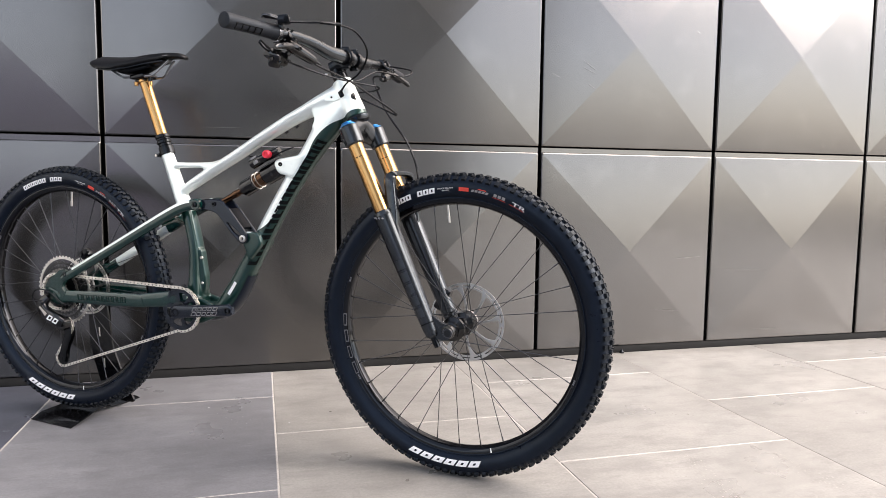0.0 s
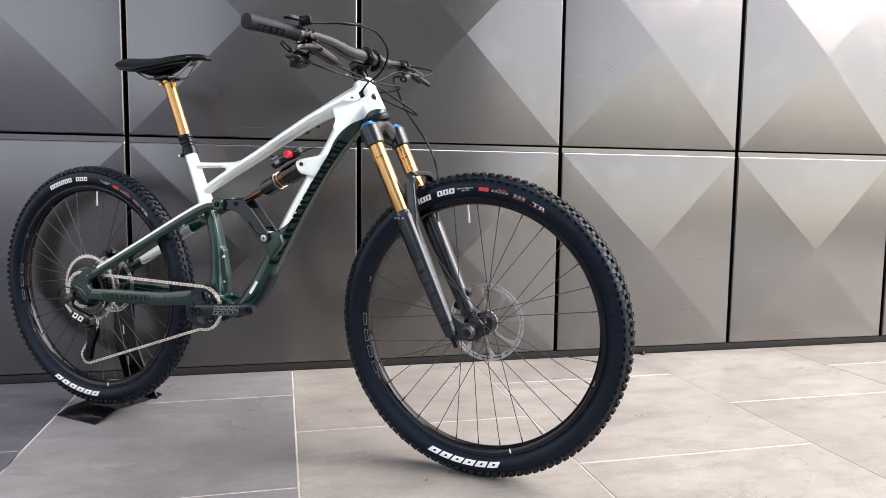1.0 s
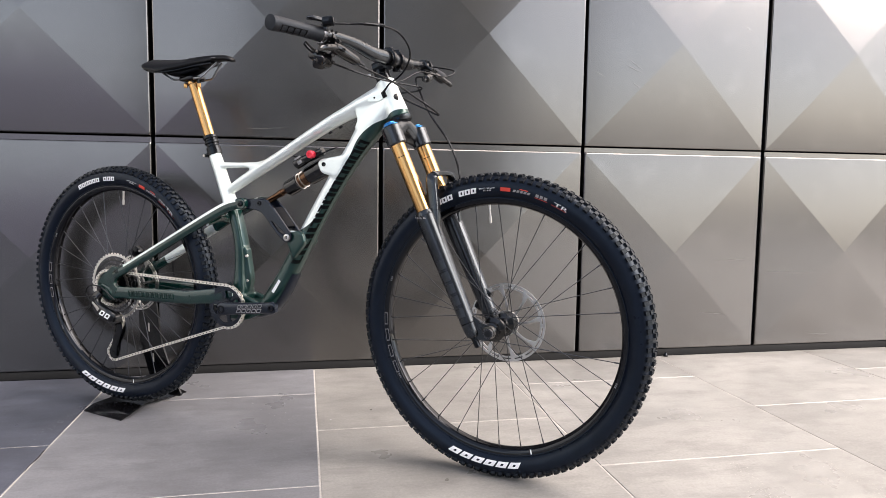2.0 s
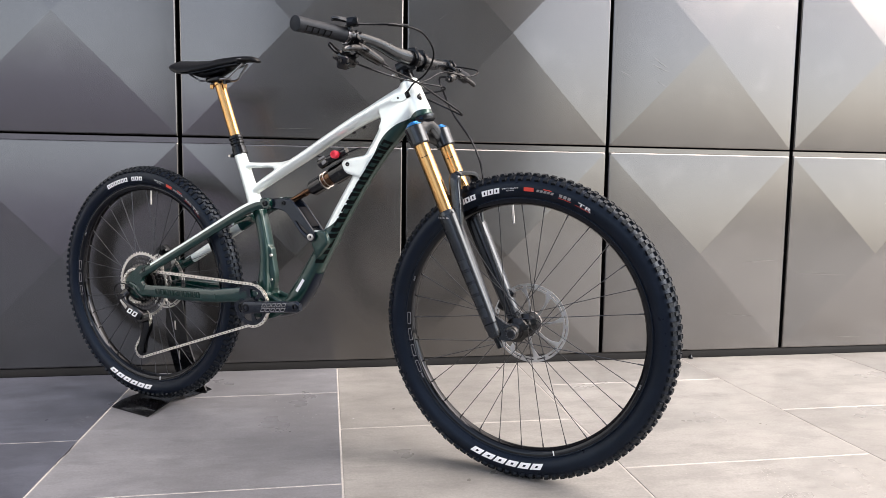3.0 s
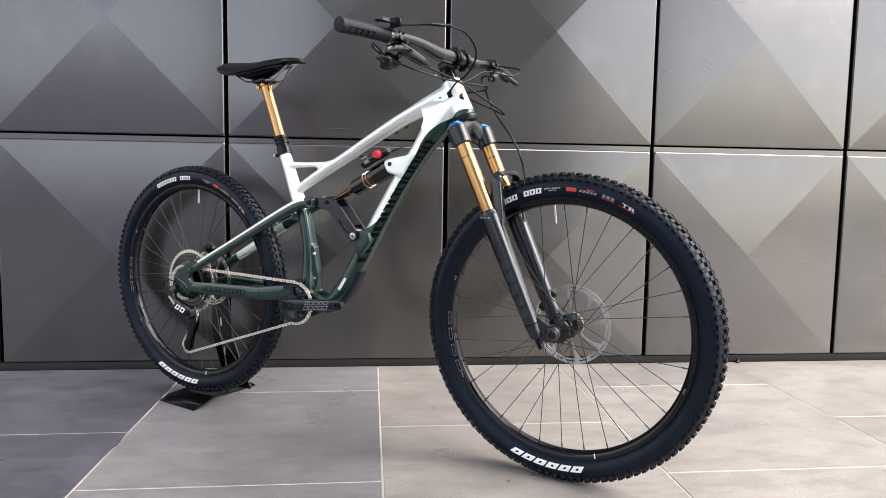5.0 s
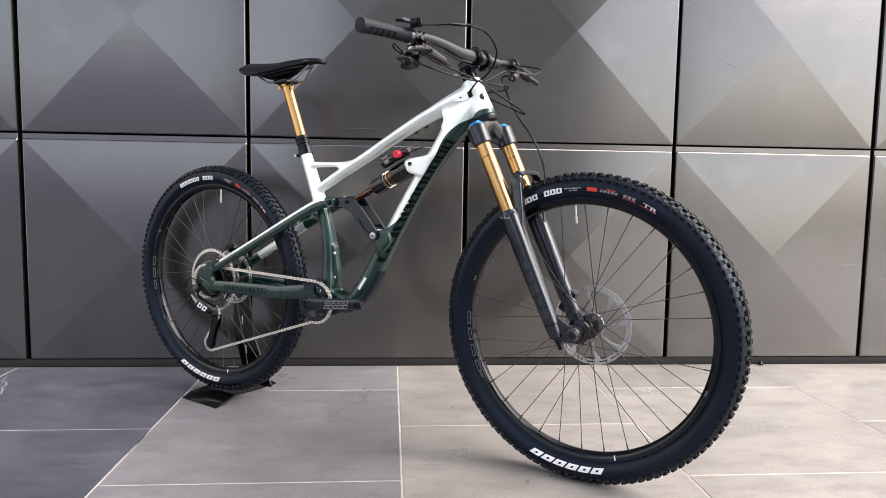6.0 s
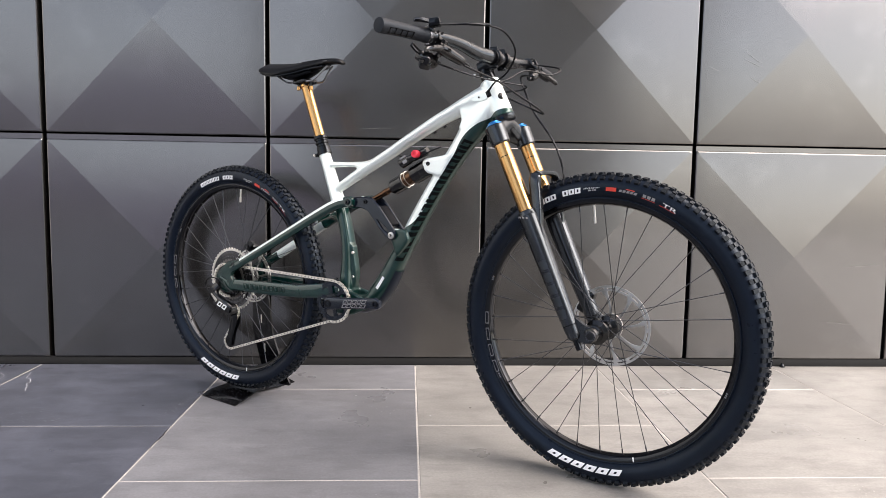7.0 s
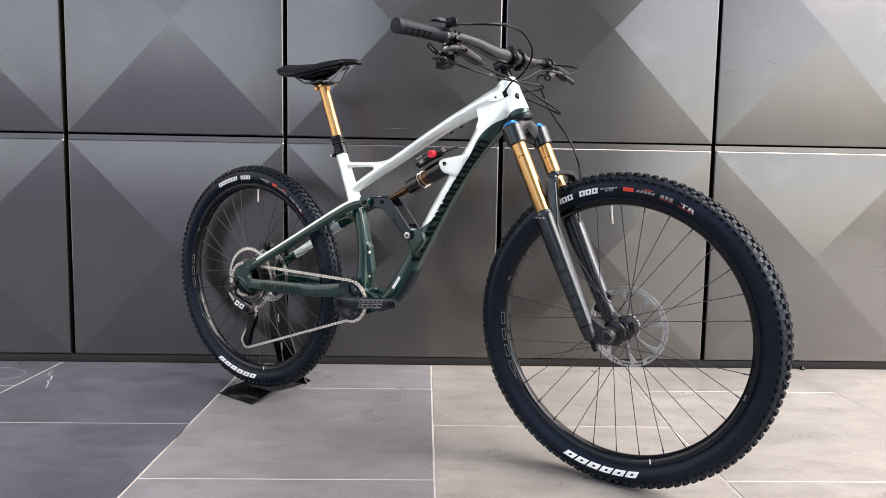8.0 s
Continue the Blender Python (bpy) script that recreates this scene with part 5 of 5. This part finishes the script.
for u, w in ((-0.004, -0.155), (0.010, -0.255)):
    prism(bm, rounded([(u - 0.003, w - 0.014), (u + 0.003, w - 0.016), (u + 0.002, w + 0.014), (u - 0.003, w + 0.015)], 0.004), 0.0985, 0.0995)
bm.transform(BIKE)
pieces("slot_edge", bm, SILVER, stand)
bm = bmesh.new()
rod(bm, (0, 0.070, 0), (0, 0.112, 0), 0.012, None, 16, 0.002)
bm.transform(BIKE)
part("axle_cup", bm, STEEL_BLACK, stand)


# ---- facade panels and paving stones, each a piece of its own ----
def panel_mesh(wide, tall, rise=0.026, gap=0.0072):
    bm = bmesh.new()
    x, z = wide / 2 - gap, tall / 2
    c = [bm.verts.new((sx * x, 0, sz * z)) for sx, sz in ((-1, -1), (1, -1), (1, 1), (-1, 1))]
    back = [bm.verts.new((v.co.x, 0.019, v.co.z)) for v in c]
    top = bm.verts.new((0, -rise, 0))
    for i in range(4):
        bm.faces.new((c[i], c[(i + 1) % 4], top))
        bm.faces.new((c[(i + 1) % 4], c[i], back[i], back[(i + 1) % 4]))
    ridges = [e for e in bm.edges if top in e.verts]
    rims = [e for e in bm.edges if all(v in c for v in e.verts)]
    bmesh.ops.bevel(bm, geom=ridges + rims, offset=0.0045, segments=2, affect="EDGES", profile=0.5)
    box(bm, pose(0, 0.0105, z + 0.0100), 2 * x, 0.015, 0.0205, 0.001, 1)
    me = bpy.data.meshes.new("facade_panel")
    bm.normal_update()
    bm.to_mesh(me)
    bm.free()
    me.materials.append(PANEL)
    me.polygons.foreach_set("use_smooth", [True] * len(me.polygons))
    me.set_sharp_from_angle(angle=radians(2.0))
    return me


def paving_mesh(wide, deep, mat):
    bm = bmesh.new()
    box(bm, pose(0, 0, -0.011), wide - 0.0042, deep - 0.0042, 0.022, 0.0015, 1)
    me = bpy.data.meshes.new("paving_stone")
    bm.to_mesh(me)
    bm.free()
    me.materials.append(mat)
    return me


low = panel_mesh(PITCH, SEAM_Z - 0.0175 - LOW_Z)
TALL = 0.830
high = panel_mesh(PITCH, TALL)
rng = random.Random(11)
for k in range(-8, 9):
    for row in range(4):
        ob = new("facade_panel", low if row == 0 else high)
        ob.parent = wall
        z = (LOW_Z + SEAM_Z - 0.0175) / 2 if row == 0 else SEAM_Z + 0.008 + (TALL + 0.0255) * (row - 1) + TALL / 2
        ob.matrix_parent_inverse = Matrix()
        ob.matrix_basis = pose(SEAM_X + PITCH * (k - 0.5) + rng.uniform(-0.0012, 0.0012), rng.uniform(-0.001, 0.001), z, rng.uniform(-0.12, 0.12), 0, rng.uniform(-0.12, 0.12))

stones = {}
for k in range(-9, 10):
    start = -0.672 if k % 2 == 0 else -0.315
    for j in range(-1, 12):
        y1 = start + ROW_D if j < 0 else start - ROW_D * j
        y0 = start if j < 0 else y1 - ROW_D
        y1 = min(y1, 0.003)
        # columns left of the middle carry floor shade in their stone colour
        mat = STONE_WORN_SHADED if k < -1 else STONE_SHADED if k == -1 else STONE
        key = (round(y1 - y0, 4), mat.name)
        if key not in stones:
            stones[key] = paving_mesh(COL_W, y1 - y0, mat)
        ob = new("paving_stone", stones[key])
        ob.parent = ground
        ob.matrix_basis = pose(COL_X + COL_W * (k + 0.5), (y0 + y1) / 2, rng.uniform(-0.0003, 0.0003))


# ---- wear: scuffs on the facade, chalk and residue on the paving ----
def smear(name, rows, mat, parent, label=""):
    """A thin smear along rows of (point, half width), facing out by the given normal."""
    bm = bmesh.new()
    prev = None
    for i, (p, h, up) in enumerate(rows):
        p, up = Vector(p), Vector(up)
        pair = [bm.verts.new(p - up * h), bm.verts.new(p + up * h)]
        if prev:
            bm.faces.new((prev[0], pair[0], pair[1], prev[1]))
        prev = pair
    return part(name, bm, mat, parent, label)


SCRATCHES = [
    ((1.710, -0.015, 0.404), (1.872, -0.003, 0.410)), ((1.962, -0.003, 0.353), (2.185, -0.019, 0.350)), ((1.639, -0.012, 0.188), (1.780, -0.010, 0.170)),
    ((1.271, -0.012, 1.199), (1.345, -0.018, 1.170)), ((1.796, -0.009, 1.376), (1.826, -0.006, 1.362)), ((2.185, -0.004, 0.076), (2.292, -0.004, 0.076)),
    ((1.298, -0.014, 1.132), (1.337, -0.017, 1.111)), ((1.275, -0.012, 1.226), (1.340, -0.017, 1.185)),
    ((1.143, -0.002, 1.166), (1.185, -0.006, 1.152)), ((-0.210, -0.003, 0.908), (-0.040, -0.003, 0.911)), ((0.404, -0.008, 1.325), (0.440, -0.011, 1.348)),
]
for a, b in SCRATCHES:
    a, b = Vector(a), Vector(b)
    side = Vector((-(b - a).z, 0, (b - a).x)).normalized()
    rows = []
    for k in range(9):
        t = k / 8
        p = a.lerp(b, t) + side * 0.002 * math.sin(3 * t + a.x * 7) + Vector((0, -0.0016, 0))
        rows.append((p, 0.0006 * math.sin(math.pi * min(max(t, 0.03), 0.97)) * rng.uniform(0.5, 1.0), side))
    smear("scratch", rows, SCUFF, wall)

chalk = [(-1.363, -0.118), (-1.352, -0.150), (-1.343, -0.185), (-1.318, -0.205), (-1.300, -0.241), (-1.303, -0.262), (-1.285, -0.288), (-1.276, -0.315), (-1.264, -0.340)]
smear("chalk_mark", [((x, y, 0.0008), 0.0015 * rng.uniform(0.5, 1.1), (1, 0, 0)) for x, y in chalk], CHALK, ground)
ring = []
for k in range(41):
    g = radians(-110 + 220 * k / 40)
    ring.append(((-1.640 + 0.215 * math.cos(g), -0.190 + 0.105 * math.sin(g), 0.0008), 0.0012 * rng.uniform(0.5, 1.1), (math.cos(g), math.sin(g), 0)))
smear("chalk_mark", ring, CHALK, ground)
for x, y0, y1 in ((1.083, -1.085, -1.36), (1.349, -1.12, -1.345)):
    for k in range(150):
        yy = y0 + (y1 - y0) * rng.random()
        xx = x + rng.gauss(0, 0.016) + 0.02 * math.sin(yy * 11)
        r = rng.uniform(0.0006, 0.0024)
        bm = bmesh.new()
        ring = [bm.verts.new((xx + r * rng.uniform(0.5, 1.2) * math.cos(2 * math.pi * j / 7), yy + r * rng.uniform(0.6, 2.4) * math.sin(2 * math.pi * j / 7), 0.0006 + 0.000004 * k)) for j in range(7)]
        bm.faces.new(ring)
        part("cement_spot", bm, PALE_RESIDUE if k % 3 == 0 else RESIDUE, ground)
for ax, ay, bx, by, spread in ((-1.36, -0.642, -1.00, -0.618, 0.012), (-0.735, -0.60, -0.695, -0.40, 0.010), (-1.32, -0.615, -1.10, -0.555, 0.020)):
    for k in range(60):
        t = rng.random()
        x, y = ax + (bx - ax) * t + rng.gauss(0, spread), ay + (by - ay) * t + rng.gauss(0, spread)
        r = rng.uniform(0.0008, 0.0026)
        bm = bmesh.new()
        bm.faces.new([bm.verts.new((x + 1.8 * r * rng.uniform(0.5, 1.2) * math.cos(2 * math.pi * j / 7), y + r * rng.uniform(0.5, 1.2) * math.sin(2 * math.pi * j / 7), 0.0007)) for j in range(7)])
        part("lime_fleck", bm, BLOOM, ground)
smear("open_joint", [((-0.6745 + rng.uniform(-0.002, 0.002), -0.858 + 0.012 * k, 0.0007), 0.0015 * rng.uniform(0.3, 1.3) * math.sin(math.pi * (k + 0.7) / 17), (1, 0, 0)) for k in range(17)], GAP, ground)
for name, mat, spots, size in (("paint_fleck", CHALK, [(-0.167, -0.389), (-0.137, -0.457), (-0.11, -0.5), (-0.093, -0.525), (-0.061, -0.501), (-0.038, -0.538), (-0.066, -0.411), (-0.037, -0.359), (0.074, -0.589), (-0.076, -0.549), (-0.049, -0.566)], 0.0022), ("drip_mark", DRIP, [(0.98, -1.159), (0.908, -1.201), (1.009, -1.204), (1.289, -1.06), (1.314, -0.652), (1.245, -0.898), (1.236, -0.986), (1.197, -0.815)], 0.0032)):
    for x, y in spots:
        r = size * rng.uniform(0.6, 1.4)
        bm = bmesh.new()
        bm.faces.new([bm.verts.new((x + r * rng.uniform(0.7, 1.2) * math.cos(2 * math.pi * j / 9), y + 1.3 * r * rng.uniform(0.7, 1.2) * math.sin(2 * math.pi * j / 9), 0.0007)) for j in range(9)])
        part(name, bm, mat, ground)
bm = bmesh.new()
lathe(bm, [(0.010, 0.0), (0.010, 0.006), (0.006, 0.010), (0.004, 0.016)], 10, pose(1.497, -0.012, 0.0, 90))
tagged(part("floor_bolt", bm, BLACK), "small black bolt lying on the grey paving", "bolt")
